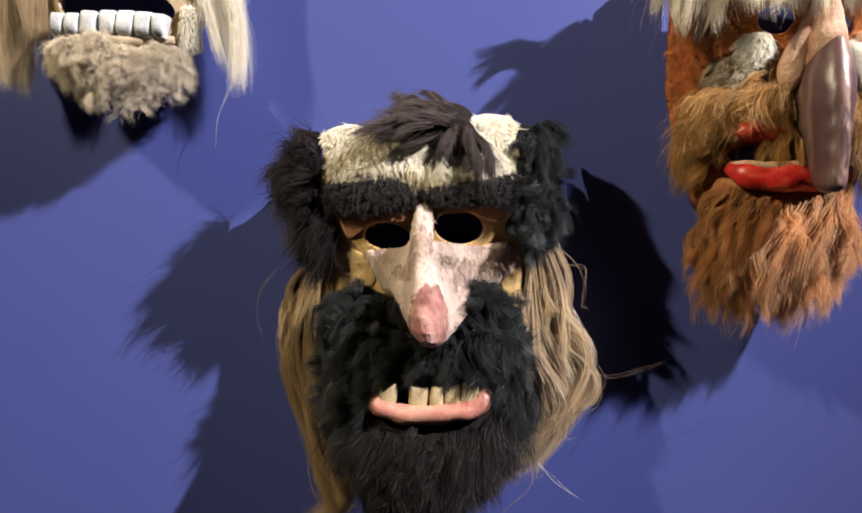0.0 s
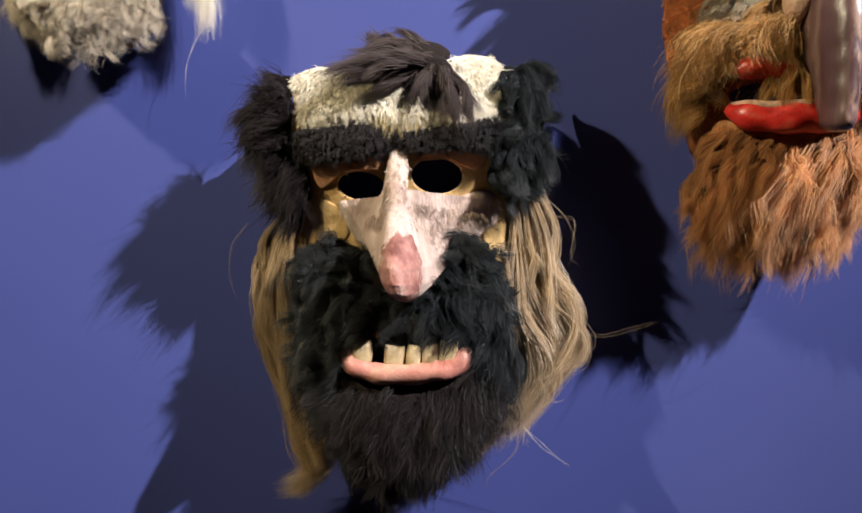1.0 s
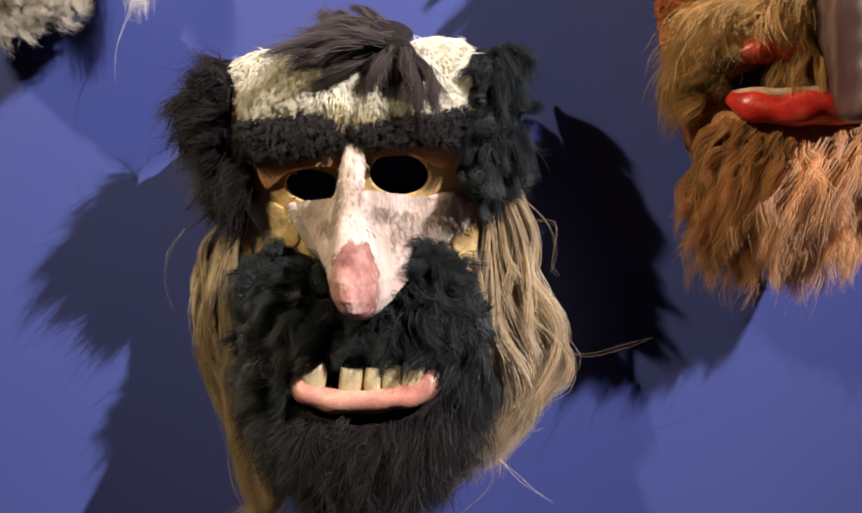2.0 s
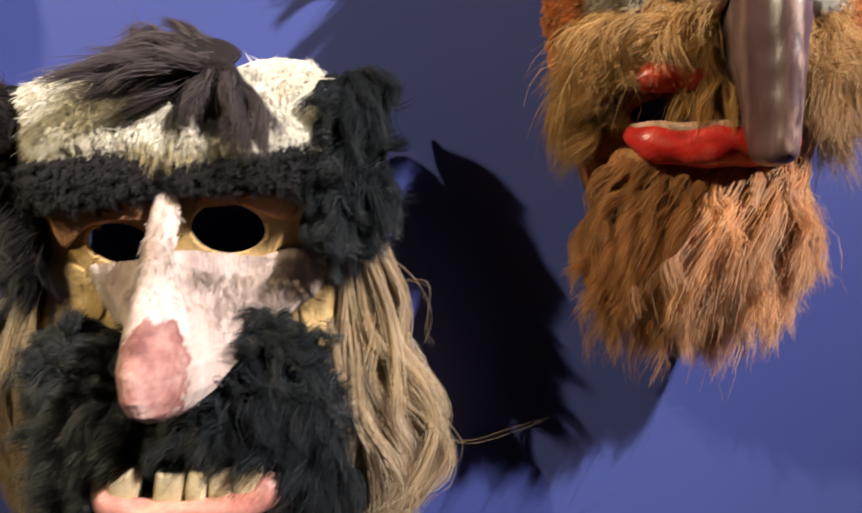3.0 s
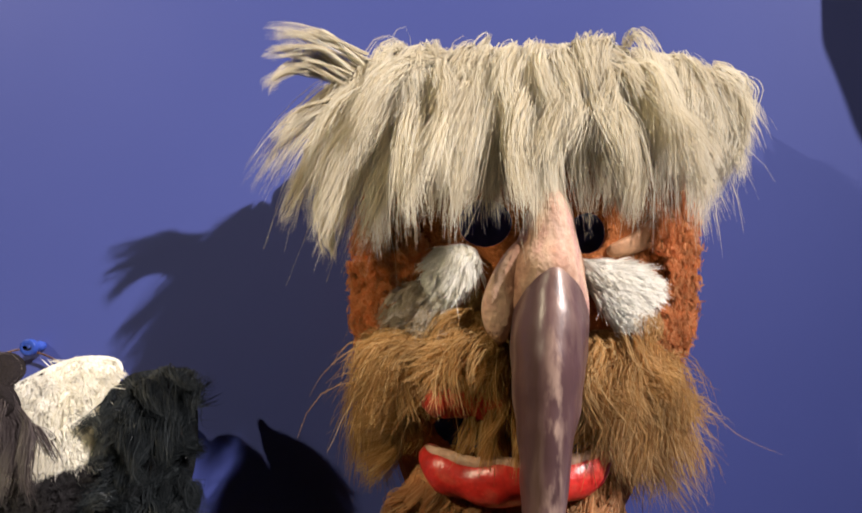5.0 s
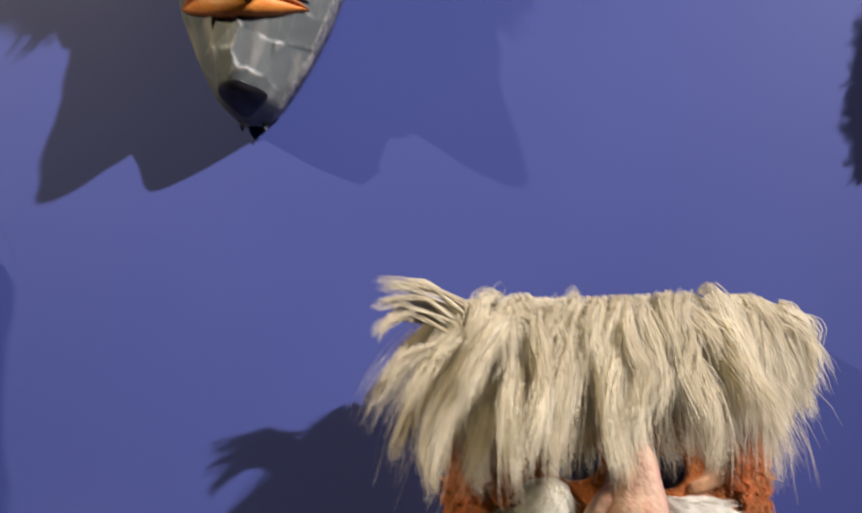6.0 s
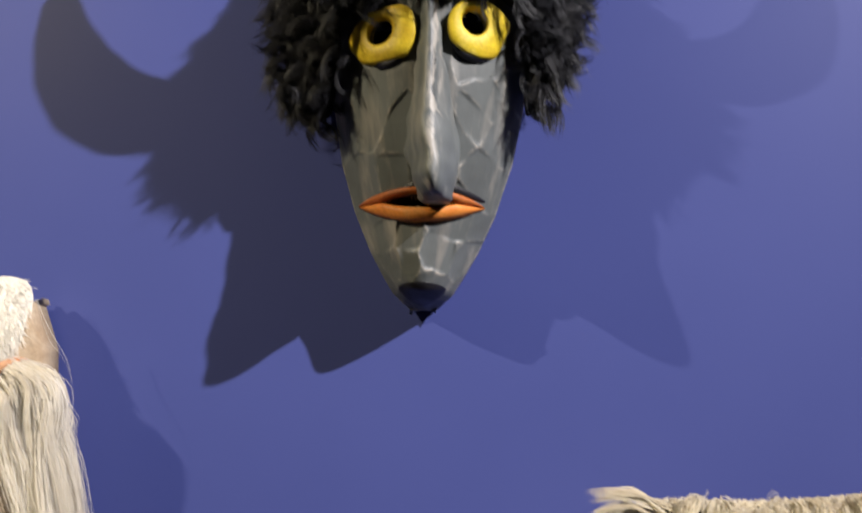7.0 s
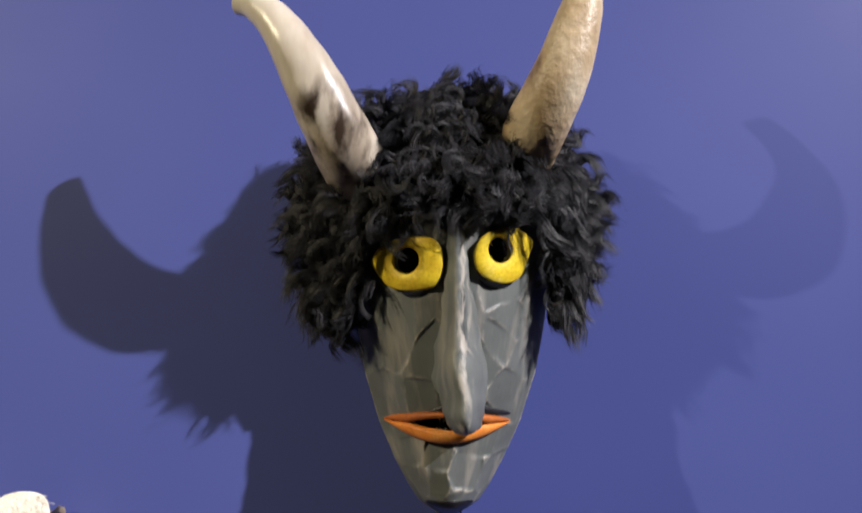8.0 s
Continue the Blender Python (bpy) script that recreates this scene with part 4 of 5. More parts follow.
    def scalp(x, z):
        w = np.abs((x - cc(z)) / ch(z))
        return np.maximum(cd(z) * (1 - 0.65 * np.minimum(w, 1.25) ** 2.2), 0.008)

    top = [(-0.013, 2.240), (0.002, 2.261), (0.031, 2.270), (0.056, 2.278), (0.107, 2.289), (0.153, 2.282), (0.199, 2.254), (0.217, 2.222), (0.216, 2.185), (0.194, 2.168), (0.175, 2.170), (0.153, 2.178), (0.124, 2.180), (0.099, 2.176), (0.070, 2.168), (0.049, 2.164), (0.033, 2.159), (-0.001, 2.168), (-0.014, 2.197)]
    side_l = [(-0.021, 2.211), (0.010, 2.189), (0.037, 2.163), (0.040, 2.141), (0.036, 2.110), (0.030, 2.093), (0.012, 2.093), (-0.006, 2.110), (-0.015, 2.145), (-0.023, 2.180)]
    side_r = [(0.225, 2.211), (0.194, 2.181), (0.179, 2.163), (0.183, 2.128), (0.185, 2.098), (0.198, 2.107), (0.213, 2.133), (0.222, 2.167)]
    for p, n, k in ((top, 17000, 520), (side_l, 5600, 170), (side_r, 4600, 150)):
        base = pad("curl_cap", p, scalp, 0.012, JET_SKIN, m, "black fleece cap")
        fur("black_fleece", p, scalp, 0.009, n, k, 0.026, lambda x, z: np.stack([(x - 0.104) * 4, 0 * x, -0.25 + 0 * x], 1), JET, base, "loose glossy black curls", out=0.65, gravity=0.25, gather=0.8, curl=0.0062, turns=0.75, width=0.0005, segs=9, spread=0.75, stray=0.05)
    # horns
    hl = [(0.039, 0.078, 2.208), (0.030, 0.104, 2.226), (0.013, 0.120, 2.260), (-0.003, 0.124, 2.290), (-0.019, 0.122, 2.313), (-0.036, 0.115, 2.328), (-0.049, 0.108, 2.333)]
    hr = [(0.164, 0.076, 2.228), (0.170, 0.104, 2.243), (0.183, 0.120, 2.270), (0.193, 0.124, 2.300), (0.200, 0.122, 2.326), (0.201, 0.112, 2.346), (0.196, 0.102, 2.358)]
    tube("horn", hl, [0.0245, 0.024, 0.0212, 0.0178, 0.014, 0.0105, 0.0085], HORN, m, "smooth grey-streaked cow horn", 28, 60, 0.85, 0.06)
    tube("horn", hr, [0.023, 0.0228, 0.0205, 0.0175, 0.014, 0.0105, 0.0085], HORN_ROUGH, m, "tan horn with a cracked rough base", 28, 60, 0.85, 0.03)
    return m


# ---- mask with a drooping plum nose and white fringe ----
def fringed_mask():
    m = thing("fringed_mask", (0.385, 0.0, 1.65), "mask with ivory fringe, plum wooden nose and rust-brown beard", "mask", "folk masks on the wall")
    centre = profile([1.53, 1.60, 1.82], [0.388, 0.386, 0.381])
    half = profile([1.53, 1.55, 1.60, 1.66, 1.75, 1.82], [0.05, 0.068, 0.085, 0.101, 0.102, 0.104])
    depth = profile([1.53, 1.56, 1.62, 1.70, 1.78, 1.82], [0.04, 0.062, 0.072, 0.078, 0.084, 0.075])

    def surf(x, z):
        u = np.abs((x - centre(z)) / half(z))
        return np.maximum(depth(z) * (1 - 0.45 * np.minimum(u, 1.3) ** 2.4), 0.008)

    eyes = [(0.3595, 1.7174, 0.0157, 0.0137), (0.4188, 1.7149, 0.0110, 0.0117)]
    mouth = (0.3855, 1.5948, 0.0509, 0.0143)
    shell("face", centre, half, surf, 1.53, 1.803, eyes + [mouth], ORANGE_SKIN, m, "orange textile face", 120, 170, open_top=True)
    side_l = [(0.285, 1.727), (0.305, 1.725), (0.325, 1.706), (0.326, 1.693), (0.313, 1.683), (0.306, 1.669), (0.302, 1.650), (0.301, 1.627), (0.299, 1.614), (0.288, 1.633), (0.282, 1.662), (0.280, 1.698)]
    side_r = [(0.480, 1.739), (0.466, 1.732), (0.454, 1.715), (0.466, 1.703), (0.468, 1.690), (0.461, 1.673), (0.465, 1.648), (0.473, 1.641), (0.484, 1.665), (0.484, 1.707)]
    for p in (side_l, side_r):
        fur("looped_textile", p, surf, 0.001, 6400, 1200, 0.0085, (0, 0, -0.2), ORANGE, m, "looped orange wool", out=0.9, gravity=0.2, gather=0.5, curl=0.0024, turns=1.5, width=0.0009, segs=7, spread=0.5)
    # nose
    loft("nose", [(0.399, 0.085, 1.712, 0.003, 0.016), (0.397, 0.084, 1.70, 0.0085, 0.029), (0.3975, 0.086, 1.685, 0.0165, 0.036), (0.398, 0.090, 1.668, 0.0208, 0.038), (0.398, 0.096, 1.65, 0.0206, 0.037), (0.398, 0.104, 1.625, 0.0178, 0.032), (0.398, 0.112, 1.60, 0.0138, 0.026), (0.398, 0.118, 1.578, 0.0116, 0.021), (0.398, 0.122, 1.566, 0.0098, 0.016), (0.398, 0.124, 1.561, 0.006, 0.008)], PLUM, m, "long plum lacquered wooden nose with worn streaks", 36, 60, 2.0, 0.0012)
    ridge = [(0.394, 0.072, 1.742, 0.006, 0.018), (0.396, 0.076, 1.73, 0.0105, 0.028), (0.396, 0.078, 1.712, 0.0160, 0.034), (0.3955, 0.080, 1.697, 0.0205, 0.0375), (0.395, 0.080, 1.683, 0.0235, 0.035), (0.394, 0.078, 1.666, 0.0235, 0.028), (0.392, 0.074, 1.652, 0.016, 0.018)]
    loft("nose_bridge", ridge, FLESH, m, "peeling pale pink nose bridge", 26, 24, 2.0, 0.002)
    pad("nose_wing", [(0.383, 1.709), (0.392, 1.699), (0.387, 1.682), (0.381, 1.670), (0.377, 1.654), (0.370, 1.650), (0.363, 1.659), (0.361, 1.673), (0.367, 1.691), (0.375, 1.704)], lambda x, z: surf(x, z) + 0.014, 0.012, FLESH, m, "pale leather flap beside the nose", 0.001)
    pad("nose_wing", [(0.413, 1.696), (0.418, 1.683), (0.420, 1.669), (0.418, 1.658), (0.414, 1.663), (0.410, 1.680)], lambda x, z: surf(x, z) + 0.014, 0.008, FLESH, m, "pale leather flap beside the nose", 0.001)
    pad("eye_rim", [(0.430, 1.708), (0.443, 1.716), (0.461, 1.729), (0.467, 1.722), (0.459, 1.711), (0.444, 1.704), (0.432, 1.702)], surf, 0.005, FLESH_TAN, m, "tan leather strip")
    # white wool patches
    wr = [(0.413, 1.699), (0.425, 1.700), (0.443, 1.700), (0.456, 1.693), (0.458, 1.684), (0.451, 1.678), (0.449, 1.666), (0.438, 1.661), (0.429, 1.671), (0.420, 1.683)]
    wl = [(0.333, 1.701), (0.347, 1.705), (0.357, 1.701), (0.358, 1.690), (0.351, 1.681), (0.342, 1.673), (0.336, 1.679), (0.331, 1.689)]
    gl = [(0.309, 1.672), (0.323, 1.684), (0.336, 1.680), (0.341, 1.670), (0.352, 1.661), (0.337, 1.655), (0.319, 1.655)]
    base = pad("wool_patch", wr, surf, 0.011, CREAM_SKIN, m, "white wool patch")
    fur("wool_patch_fur", wr, surf, 0.011, 8000, 1400, 0.010, (0.75, 0, -0.35), WHITE_WOOL, base, "soft white wool", out=0.3, gravity=0.1, gather=0.15, width=0.0005, segs=4, stray=0.15)
    base = pad("wool_patch", wl, surf, 0.010, CREAM_SKIN, m, "white wool patch")
    fur("wool_patch_fur", wl, surf, 0.008, 5000, 700, 0.011, (-0.35, 0, -0.7), WHITE_WOOL, base, "soft yellowish wool", out=0.3, gravity=0.12, gather=0.15, width=0.0005, segs=4, stray=0.15)
    fur("fluff", gl, surf, 0.004, 1360, 120, 0.018, (-0.4, 0, -0.5), GREYWOOL, m, "grey-brown fluff", out=0.5, gravity=0.2, gather=0.4, curl=0.002, turns=1.2, width=0.0005, segs=6)
    # moustache
    mo_l = [(0.360, 1.681), (0.364, 1.660), (0.377, 1.651), (0.386, 1.645), (0.385, 1.639), (0.368, 1.641), (0.353, 1.642), (0.336, 1.639), (0.323, 1.624), (0.319, 1.599), (0.316, 1.587), (0.311, 1.588), (0.308, 1.596), (0.304, 1.614), (0.304, 1.638), (0.310, 1.654), (0.337, 1.655), (0.352, 1.668)]
    mo_r = [(0.422, 1.659), (0.434, 1.661), (0.452, 1.661), (0.465, 1.646), (0.467, 1.625), (0.465, 1.607), (0.452, 1.603), (0.442, 1.609), (0.430, 1.614), (0.421, 1.623), (0.418, 1.644)]
    for p in (mo_l, mo_r):
        pad("moustache", p, surf, 0.008, OLIVE_SKIN, m, "olive-brown wool moustache")
    fur("moustache_hair", mo_l, surf, 0.007, 9500, 140, 0.033, lambda x, z: np.stack([-0.25 + (x - 0.36) * 5, 0 * x, -0.8 + 0 * x], 1), OLIVE, m, "straggly olive-brown hair", out=0.5, gravity=0.4, gather=0.62, curl=0.0062, turns=0.75, width=0.0005, segs=9, spread=0.55, stray=0.16)
    fur("moustache_hair", mo_r, surf, 0.007, 7500, 110, 0.040, lambda x, z: np.stack([0.35 + (x - 0.45) * 5, 0 * x, -0.7 + 0 * x], 1), OLIVE, m, "straggly olive-brown hair", out=0.5, gravity=0.4, gather=0.62, curl=0.0062, turns=0.75, width=0.0005, segs=9, spread=0.55, stray=0.16)
    hang = [(0.361, 1.621), (0.372, 1.623), (0.385, 1.622), (0.387, 1.617), (0.375, 1.614), (0.363, 1.614)]
    fur("moustache_fringe", hang, surf, 0.012, 720, 22, 0.034, (0, 0, -1), OLIVE, m, "hair hanging over the mouth", out=0.2, gravity=0.3, gather=0.6, curl=0.002, turns=0.8, width=0.0007, segs=8)
    # mouth
    low = [(0.333, 1.583), (0.341, 1.577), (0.356, 1.574), (0.374, 1.574), (0.392, 1.575), (0.410, 1.577), (0.427, 1.583), (0.436, 1.594)]
    tube("lower_lip", [(x, 0.066 + 0.022 * math.sin(math.pi * i / 7), z) for i, (x, z) in enumerate(low)], [0.0055, 0.0108, 0.0125, 0.013, 0.013, 0.0125, 0.0108, 0.006], RED, m, "glossy red painted lower lip", 20, 50, 0.8, 0.25)
    tube("lip_rim", [(x, 0.068 + 0.0235 * math.sin(math.pi * i / 7), z + 0.0006 + 0.0096 * min(1.0, 1.5 * math.sin(math.pi * (i + 0.3) / 7.6))) for i, (x, z) in enumerate(low)], [0.002, 0.0036, 0.0042, 0.0044, 0.0044, 0.0042, 0.0036, 0.002], FLESH, m, "pale worn upper edge of the lip", 12, 50, 0.8, 0.3)
    upl = [(0.334, 1.609), (0.339, 1.614), (0.351, 1.616), (0.365, 1.614), (0.379, 1.612)]
    tube("upper_lip", [(x, 0.079, z) for x, z in upl], [0.006, 0.009, 0.0095, 0.009, 0.007], RED, m, "red painted upper lip", 16, 26, 1.0, 0.25)
    pad("chin_strip", [(0.342, 1.563), (0.357, 1.559), (0.381, 1.559), (0.405, 1.562), (0.422, 1.569), (0.423, 1.564), (0.406, 1.552), (0.382, 1.549), (0.357, 1.550), (0.345, 1.554)], surf, 0.012, FLESH_TAN, m, "pale hide strip with clipped hair")
    # beard
    beard = [(0.327, 1.572), (0.353, 1.568), (0.382, 1.568), (0.413, 1.572), (0.440, 1.578), (0.450, 1.542), (0.453, 1.523), (0.439, 1.503), (0.411, 1.491), (0.379, 1.488), (0.347, 1.487), (0.324, 1.499), (0.315, 1.518), (0.320, 1.538)]
    bsurf = lambda x, z: np.maximum(np.interp(z, [1.47, 1.50, 1.54, 1.57], [0.02, 0.045, 0.064, 0.074]) * (1 - 0.4 * np.minimum(np.abs((x - 0.388) / 0.085), 1.3) ** 2.4), 0.008)
    base = pad("beard", beard, bsurf, 0.012, RUST_SKIN, m, "rust-brown beard base")
    fur("beard_hair", beard, bsurf, 0.010, 19000, 330, lambda x, z: 0.049 * (1 - 0.45 * np.minimum(np.abs((x - 0.383) / 0.09), 1.2) ** 2), lambda x, z: np.stack([(x - 0.384) * 0.4, 0 * x, -1.3 + 0 * x], 1), RUST, base, "yarn-like rust-brown locks", out=0.32, gravity=0.35, gather=0.86, curl=0.0052, turns=1.1, width=0.0006, segs=7, spread=0.26, stray=0.06)
    # fringe
    band = [(0.275, 1.804), (0.292, 1.813), (0.355, 1.817), (0.415, 1.823), (0.471, 1.825), (0.485, 1.818), (0.487, 1.803), (0.482, 1.792), (0.446, 1.789), (0.387, 1.787), (0.326, 1.783), (0.283, 1.779), (0.273, 1.790)]
    fsurf = lambda x, z: np.maximum((0.078 - 0.30 * np.maximum(z - 1.795, 0)) * (1 - 0.35 * np.minimum(np.abs((x - 0.381) / 0.12), 1.2) ** 3) * np.interp(x, [0.42, 0.50], [1.0, 0.5]), 0.01)
    base = pad("fringe_base", band, fsurf, 0.016, IVORY_SKIN, m, "ivory goatskin band")
    fur("fringe_hair", band, fsurf, 0.012, 22000, 130, lambda x, z: 0.057 + 2.2 * np.minimum(np.abs(x - 0.385), 0.06) ** 2 - 0.05 * (x - 0.38) - 0.28 * np.maximum(x - 0.44, 0), lambda x, z: np.stack([(x - 0.40) * 0.9, 0 * x, -0.75 + 0 * x], 1), IVORY, base, "long straight ivory locks", out=0.42, gravity=0.6, gather=0.88, curl=0.0058, turns=0.6, width=0.00045, segs=8, spread=0.3, stray=0.08)
    crest = [(0.273, 1.805), (0.289, 1.815), (0.354, 1.820), (0.417, 1.826), (0.478, 1.829), (0.498, 1.820), (0.490, 1.815), (0.418, 1.815), (0.355, 1.810), (0.290, 1.804)]
    fur("fringe_crest", crest, fsurf, 0.009, 6400, 95, 0.044, lambda x, z: np.stack([(x - 0.40) * 0.9, 0 * x, -0.35 + 0 * x], 1), IVORY, m, "ivory locks along the top edge", out=0.62, gravity=0.95, gather=0.8, curl=0.0055, turns=0.6, width=0.0005, segs=7, spread=0.4, stray=0.12)
    wisps = [[(0.289, 1.806), (0.269, 1.817), (0.253, 1.820), (0.234, 1.819)], [(0.287, 1.800), (0.266, 1.809), (0.250, 1.810), (0.234, 1.807)], [(0.284, 1.793), (0.260, 1.802), (0.244, 1.798), (0.234, 1.786)], [(0.281, 1.788), (0.265, 1.780), (0.253, 1.771), (0.241, 1.756)],
             [(0.282, 1.793), (0.270, 1.764), (0.259, 1.741), (0.250, 1.711)], [(0.289, 1.771), (0.278, 1.739), (0.274, 1.711), (0.279, 1.691)], [(0.295, 1.772), (0.281, 1.746), (0.269, 1.726), (0.270, 1.704)]]
    lock("fringe_wisp", [[(x - 0.004, 0.078 + 0.005 * i, z) for i, (x, z) in enumerate(p)] for p in wisps], 900, 0.0020, IVORY, m, "loose wisps at the end of the fringe", 0.003, 0.8, 0.00055, 14, (1.8, 0.9, 0.1), 0.35, 8)
    ends = [[(0.485, 1.818), (0.496, 1.812), (0.500, 1.798), (0.501, 1.777)], [(0.489, 1.812), (0.497, 1.800), (0.497, 1.783), (0.500, 1.766)], [(0.486, 1.803), (0.494, 1.782), (0.490, 1.764), (0.483, 1.743)]]
    lock("fringe_wisp", [[(x + 0.008, 0.05, z) for x, z in p] for p in ends], 900, 0.006, IVORY, m, "loose wisps at the end of the fringe", 0.0015, 1.0, 0.0006, 12, (0.9, 0.9, 0.25))
    tube("binding", [(0.284, 0.060, 1.806), (0.33, 0.072, 1.806), (0.381, 0.074, 1.806), (0.43, 0.072, 1.806), (0.478, 0.060, 1.806)], [0.0016, 0.0016], WIRE, m, "brown leather binding along the top", 10, 40, 1.0, 0.4)
    return m


# ---- mask with white teeth and a curly wool beard ----
def woolly_mask():
    m = thing("toothed_mask", (-0.27, 0.0, 1.78), "pale fleece mask with white teeth and curly beige beard", "mask", "folk masks on the wall")
    centre = profile([1.60, 1.98], [-0.268, -0.285])
    half = profile([1.62, 1.64, 1.70, 1.80, 1.90, 1.945], [0.03, 0.056, 0.078, 0.080, 0.078, 0.062])
    depth = profile([1.60, 1.63, 1.68, 1.80, 1.92, 1.965], [0.03, 0.05, 0.062, 0.07, 0.06, 0.035])

    def surf(x, z):
        u = np.abs((x - centre(z)) / half(z))
        return np.maximum(depth(z) * (1 - 0.4 * np.minimum(u, 1.3) ** 2.4), 0.008)

    shell("face", centre, half, surf, 1.622, 1.940, [(-0.266, 1.70, 0.058, 0.022)], OATMEAL, m, "pale hide face", 90, 150)
    teeth = [(-0.3133, 1.677), (-0.2994, 1.677), (-0.2828, 1.679), (-0.2637, 1.680), (-0.2461, 1.681), (-0.2285, 1.681), (-0.2130, 1.681)]
    for i, (x, z) in enumerate(teeth):
        w = (0.0060, 0.0074, 0.0081, 0.0081, 0.0083, 0.0081, 0.0063)[i]
        h = (0.0105, 0.0110, 0.0118, 0.0125, 0.0125, 0.0118, 0.0108)[i]
        loft("tooth", [(x, 0.064, z - h, w * 0.85, 0.006), (x, 0.066, z - h * 0.5, w * 0.95, 0.0085), (x, 0.066, z + h * 0.5, w, 0.009), (x, 0.065, z + h * 0.92, w * 0.97, 0.008), (x, 0.064, z + h, w * 0.85, 0.006)], TOOTH_WHITE, m, "", 24, 14, 5.0, 0.0016)
    tube("gum", [(-0.325, 0.050, 1.669), (-0.29, 0.064, 1.665), (-0.265, 0.067, 1.664), (-0.235, 0.064, 1.666), (-0.205, 0.052, 1.672)], [0.004, 0.006, 0.006, 0.006, 0.004], OATMEAL, m, "pale hide strip under the teeth", 12, 30)
    strip = [(-0.205, 1.667), (-0.203, 1.693), (-0.200, 1.709), (-0.183, 1.710), (-0.188, 1.689), (-0.190, 1.670)]
    base = pad("cheek_strip", strip, surf, 0.012, CREAM_SKIN, m, "clipped cream fleece strip")
    fur("cheek_fleece", strip, surf, 0.011, 3000, 900, 0.005, (0, 0, -0.5), CREAM, base, "clipped cream fleece", out=0.8, gravity=0.2, gather=0.2, width=0.0005, segs=4)
    beard = [(-0.331, 1.656), (-0.318, 1.664), (-0.300, 1.664), (-0.281, 1.670), (-0.264, 1.668), (-0.251, 1.657), (-0.232, 1.660), (-0.215, 1.668), (-0.202, 1.660), (-0.200, 1.642), (-0.212, 1.633), (-0.228, 1.626), (-0.236, 1.612), (-0.245, 1.610), (-0.254, 1.612), (-0.268, 1.605), (-0.283, 1.611), (-0.299, 1.627), (-0.320, 1.640)]
    wool_surf = lambda x, z: surf(x, np.maximum(z, 1.625))
    base = pad("beard", beard, wool_surf, 0.022, WOOL_SKIN, m, "curly beige wool beard", 0.005)
    fur("beard_wool", beard, wool_surf, 0.022, 13000, 420, 0.017, (0, 0, -0.4), WOOL, base, "tight beige wool curls", out=0.7, gravity=0.35, gather=0.6, curl=0.0045, turns=1.2, width=0.00045, segs=8, spread=0.55, stray=0.14)
    # white fleece forehead
    fleece = [(-0.36, 1.935), *[(-0.263, 1.950), (-0.252, 1.958), (-0.237, 1.960), (-0.224, 1.954), (-0.217, 1.936), (-0.213, 1.914), (-0.216, 1.895), (-0.228, 1.880)], (-0.30, 1.86), (-0.365, 1.87)]
    base = pad("forehead_fleece", fleece, surf, 0.014, CREAM_SKIN, m, "white clipped fleece")
    fur("fleece_fur", fleece, surf, 0.014, 14000, 4000, 0.0075, (0, 0, -0.6), WHITE_WOOL, base, "white clipped fleece", out=0.4, gravity=0.08, gather=0.1, width=0.0006, segs=3, spread=0.24, stray=0.13)
    pad("leather_tab", [(-0.220, 1.891), (-0.213, 1.895), (-0.207, 1.893), (-0.211, 1.888), (-0.218, 1.882), (-0.222, 1.885)], surf, 0.016, FLESH_TAN, m, "tan leather tab")
    heads = [(-0.215, 1.890), (-0.194, 1.882)] + [(-0.178, 1.875), (-0.165, 1.846), (-0.160, 1.813), (-0.159, 1.782)]
    hx = [x - c for (x, z), c in zip(heads, (0.006, 0.008, 0.013, 0.015, 0.015, 0.010))]
    right = [[(hx[0], 0.052, heads[0][1]), (hx[2], 0.055, heads[2][1]), (hx[3] - 0.004, 0.05, heads[3][1]), (hx[4] - 0.006, 0.046, heads[4][1]), (-0.166, 0.042, 1.74), (-0.150, 0.038, 1.69), (-0.144, 0.035, 1.63)],
             [(hx[0] - 0.004, 0.05, heads[0][1]), (hx[2] - 0.012, 0.055, heads[2][1]), (hx[3] - 0.018, 0.05, heads[3][1]), (hx[4] - 0.02, 0.045, heads[4][1]), (-0.172, 0.04, 1.72), (-0.158, 0.036, 1.655)],
             [(hx[0] + 0.002, 0.048, heads[0][1]), (hx[2] + 0.003, 0.05, heads[2][1]), (hx[3] + 0.001, 0.044, heads[3][1]), (hx[4], 0.042, heads[4][1]), (-0.155, 0.036, 1.70)],
             [(hx[0] - 0.01, 0.05, heads[0][1] - 0.005), (hx[2] - 0.025, 0.055, heads[2][1] - 0.01), (hx[3] - 0.03, 0.048, heads[3][1]), (-0.190, 0.045, 1.78), (-0.176, 0.038, 1.69)]]
    lock("side_hair", right, 6400, 0.0058, PALE_HAIR, m, "long straw-coloured hair", 0.006, 1.3, 0.00045, 16, (0.5, 1.1, 0.6), 0.35, 24)
    left = [[(-0.36, 0.045, 1.88), (-0.38, 0.05, 1.82), (-0.385, 0.045, 1.75), (-0.372, 0.04, 1.68), (-0.366, 0.035, 1.615)],
            [(-0.37, 0.045, 1.88), (-0.40, 0.05, 1.80), (-0.40, 0.045, 1.72), (-0.385, 0.04, 1.66), (-0.376, 0.035, 1.62)],
            [(-0.355, 0.045, 1.87), (-0.362, 0.05, 1.80), (-0.360, 0.05, 1.74), (-0.348, 0.05, 1.69), (-0.342, 0.05, 1.665)]]
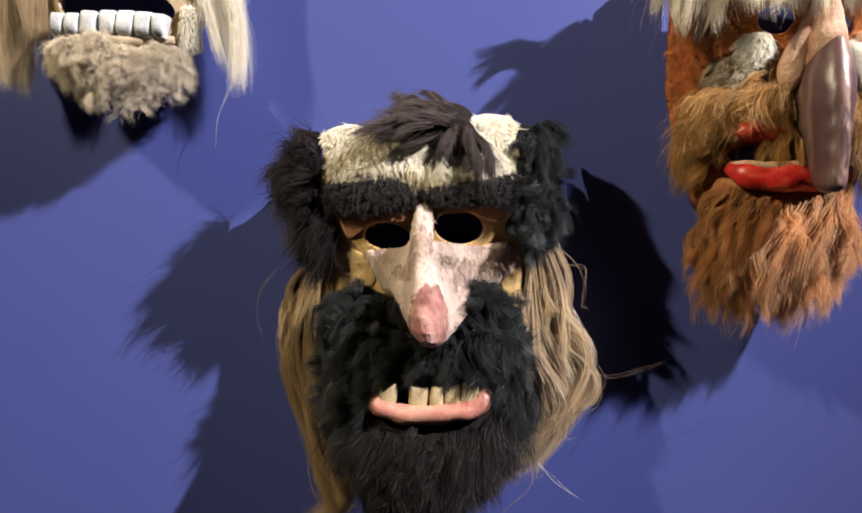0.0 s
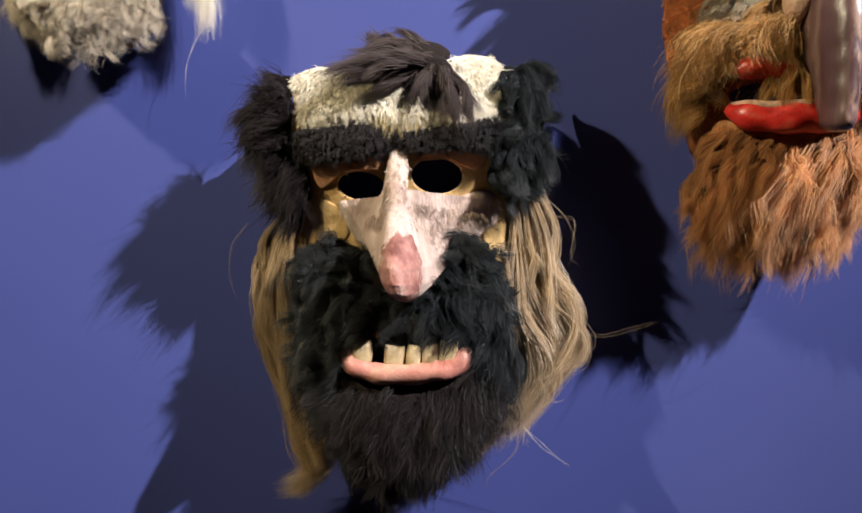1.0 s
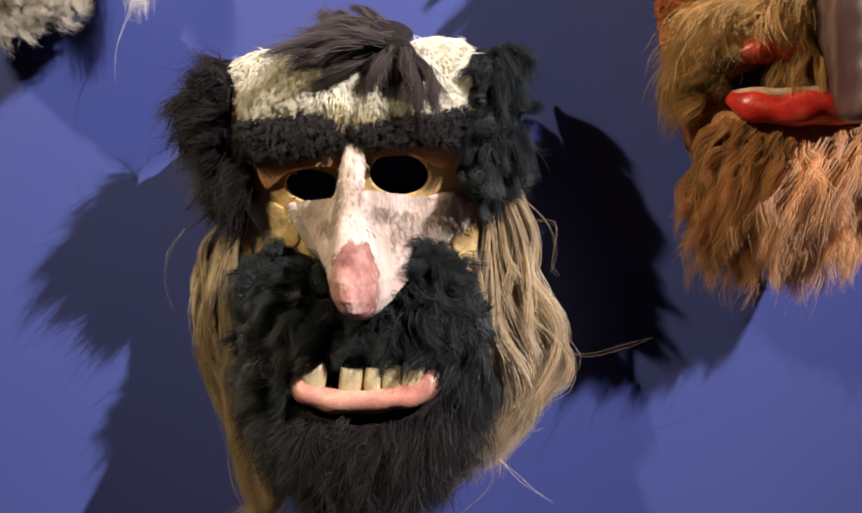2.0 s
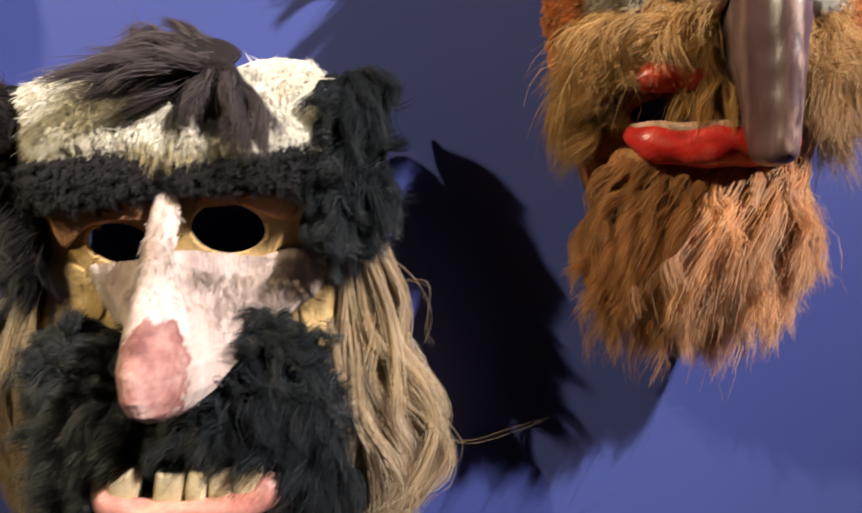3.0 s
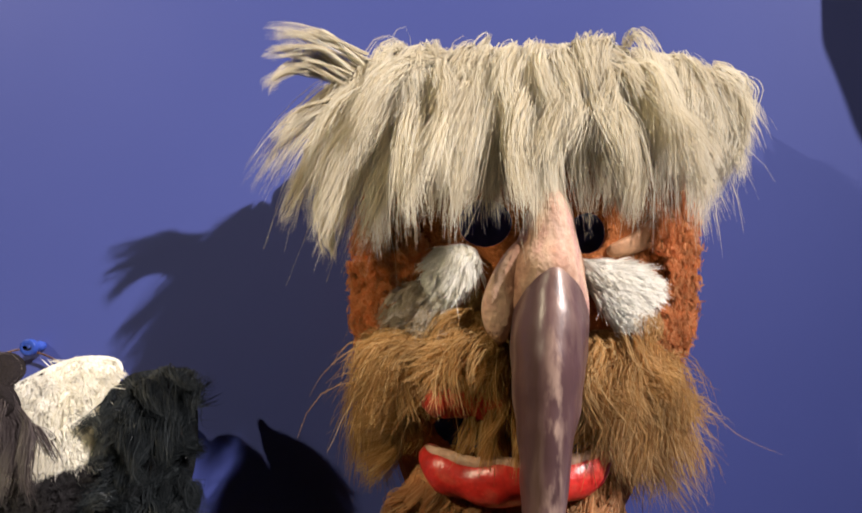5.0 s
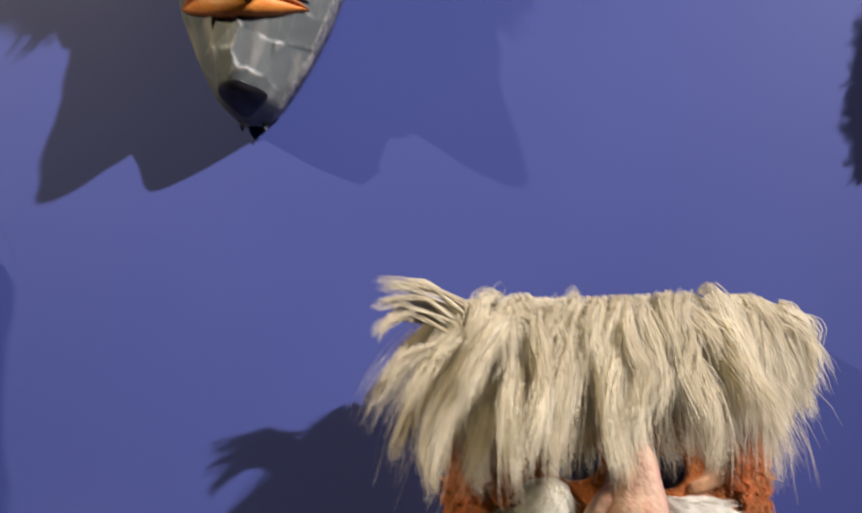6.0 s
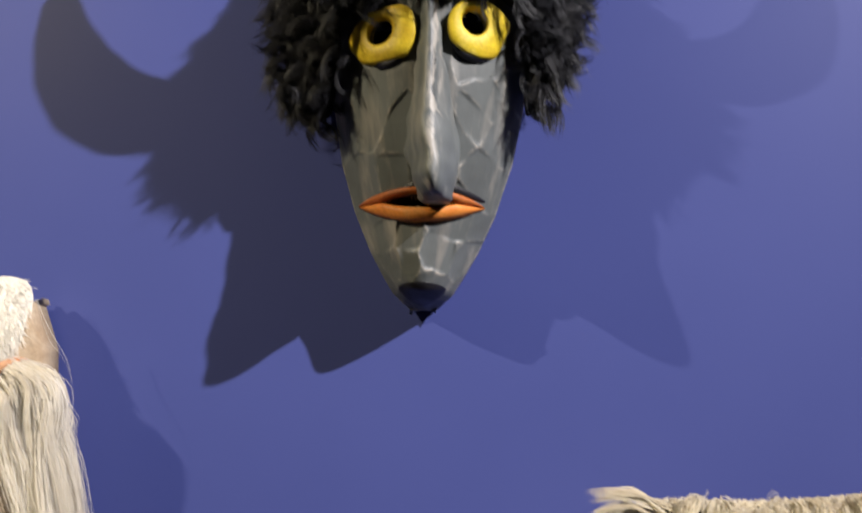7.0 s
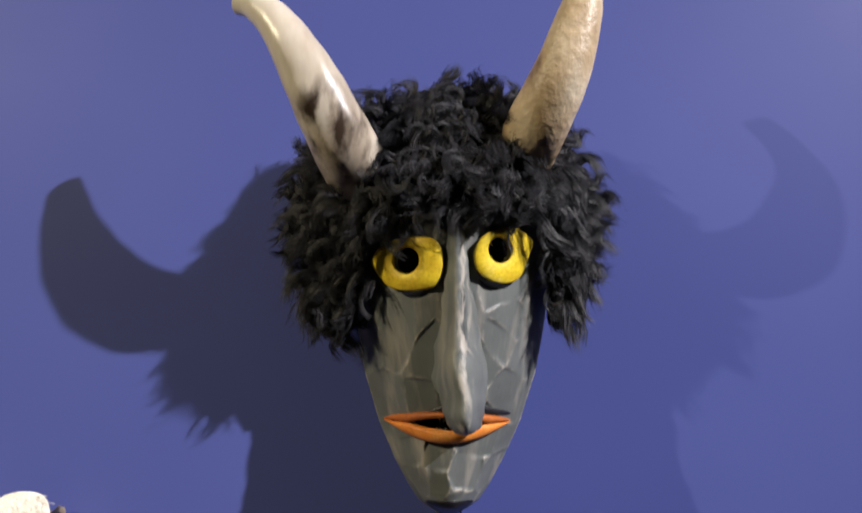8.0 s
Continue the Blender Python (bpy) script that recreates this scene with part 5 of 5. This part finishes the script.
    lock("side_hair", left, 4600, 0.0080, BLOND, m, "long straw-blond hair", 0.005, 1.4, 0.0005, 14, (0.5, 1.1, 0.4), 0.25, 14)
    lock("stray_hair", [[(-0.143, 0.035, 1.66), (-0.155, 0.03, 1.63), (-0.165, 0.03, 1.60), (-0.163, 0.03, 1.56)], [(-0.198, 0.05, 1.94), (-0.183, 0.05, 1.91), (-0.168, 0.05, 1.89), (-0.158, 0.05, 1.86)], [(-0.145, 0.035, 1.66), (-0.15, 0.03, 1.64), (-0.165, 0.03, 1.62)]], 6, 0.001, PALE_HAIR, m, "loose pale hairs", 0.001, 1, 0.00035, 18, (0.3, 1, 1))
    return m


# ---- dark mask further along the wall, known by the shade it throws ----
def far_mask():
    m = thing("fur_mask", (0.720, 0.0, 2.005), "dark fur-edged mask further along the wall", "mask", "folk masks on the wall")
    centre = profile([1.865, 2.165], [0.720, 0.720])
    half = profile([1.885, 1.905, 1.945, 2.045, 2.125, 2.155], [0.03, 0.06, 0.088, 0.095, 0.085, 0.05])

    def surf(x, z):
        return np.maximum(0.085 * (1 - 0.45 * np.minimum(np.abs((x - 0.72) / half(z)), 1.3) ** 2.4), 0.008)

    shell("face", centre, half, surf, 1.885, 2.155, [(0.685, 2.055, 0.018, 0.012), (0.755, 2.055, 0.018, 0.012), (0.720, 1.945, 0.032, 0.010)], LEATHER, m, "ochre leather face", 70, 100)
    loft("nose", [(0.720, 0.085, 2.075, 0.007, 0.014), (0.720, 0.09, 2.025, 0.013, 0.014), (0.720, 0.095, 1.985, 0.017, 0.014), (0.720, 0.095, 1.970, 0.008, 0.008)], LEATHER, m, "leather nose", 20, 20)
    mane = [(0.625, 1.985), (0.615, 2.045), (0.635, 2.125), (0.680, 2.160), (0.760, 2.160), (0.805, 2.125), (0.825, 2.045), (0.815, 1.985), (0.795, 2.045), (0.760, 2.095), (0.680, 2.095), (0.645, 2.045)]
    base = pad("mane", mane, surf, 0.01, BROWN_SKIN, m, "dark brown fur edge")
    fur("mane_fur", mane, surf, 0.01, 5000, 300, 0.010, lambda x, z: np.stack([(x - 0.72) * 7, 0 * x, -0.4 + 0 * x], 1), BROWN_FUR, base, "dark brown fur", out=0.4, gravity=0.3, gather=0.6, curl=0.003, turns=0.8)
    return m


def wall_pin():
    (x, z), = [(0.046, 1.619)]
    m = thing("wall_pin", (x, 0.0, z), "blue plastic push pin with brown wire in the wall", "pin")
    tube("pin_head", [(x, 0.0, z), (x, 0.004, z), (x, 0.006, z), (x, 0.012, z), (x, 0.013, z), (x, 0.017, z), (x, 0.0175, z)], [0.003, 0.004, 0.0035, 0.003, 0.006, 0.006, 0.003], PIN_BLUE, m, "blue plastic head", 20, 30)
    wire = [(-0.000, 1.601), (0.016, 1.610), (0.033, 1.616), (0.042, 1.615), (0.053, 1.613), (0.065, 1.608)]
    tube("wire_loop", [(a, 0.006, b) for a, b in wire], [0.0007, 0.0007], WIRE, m, "brown hanging wire", 8, 30)
    return m


bearded_mask()
horned_mask()
fringed_mask()
woolly_mask()
far_mask()
wall_pin()
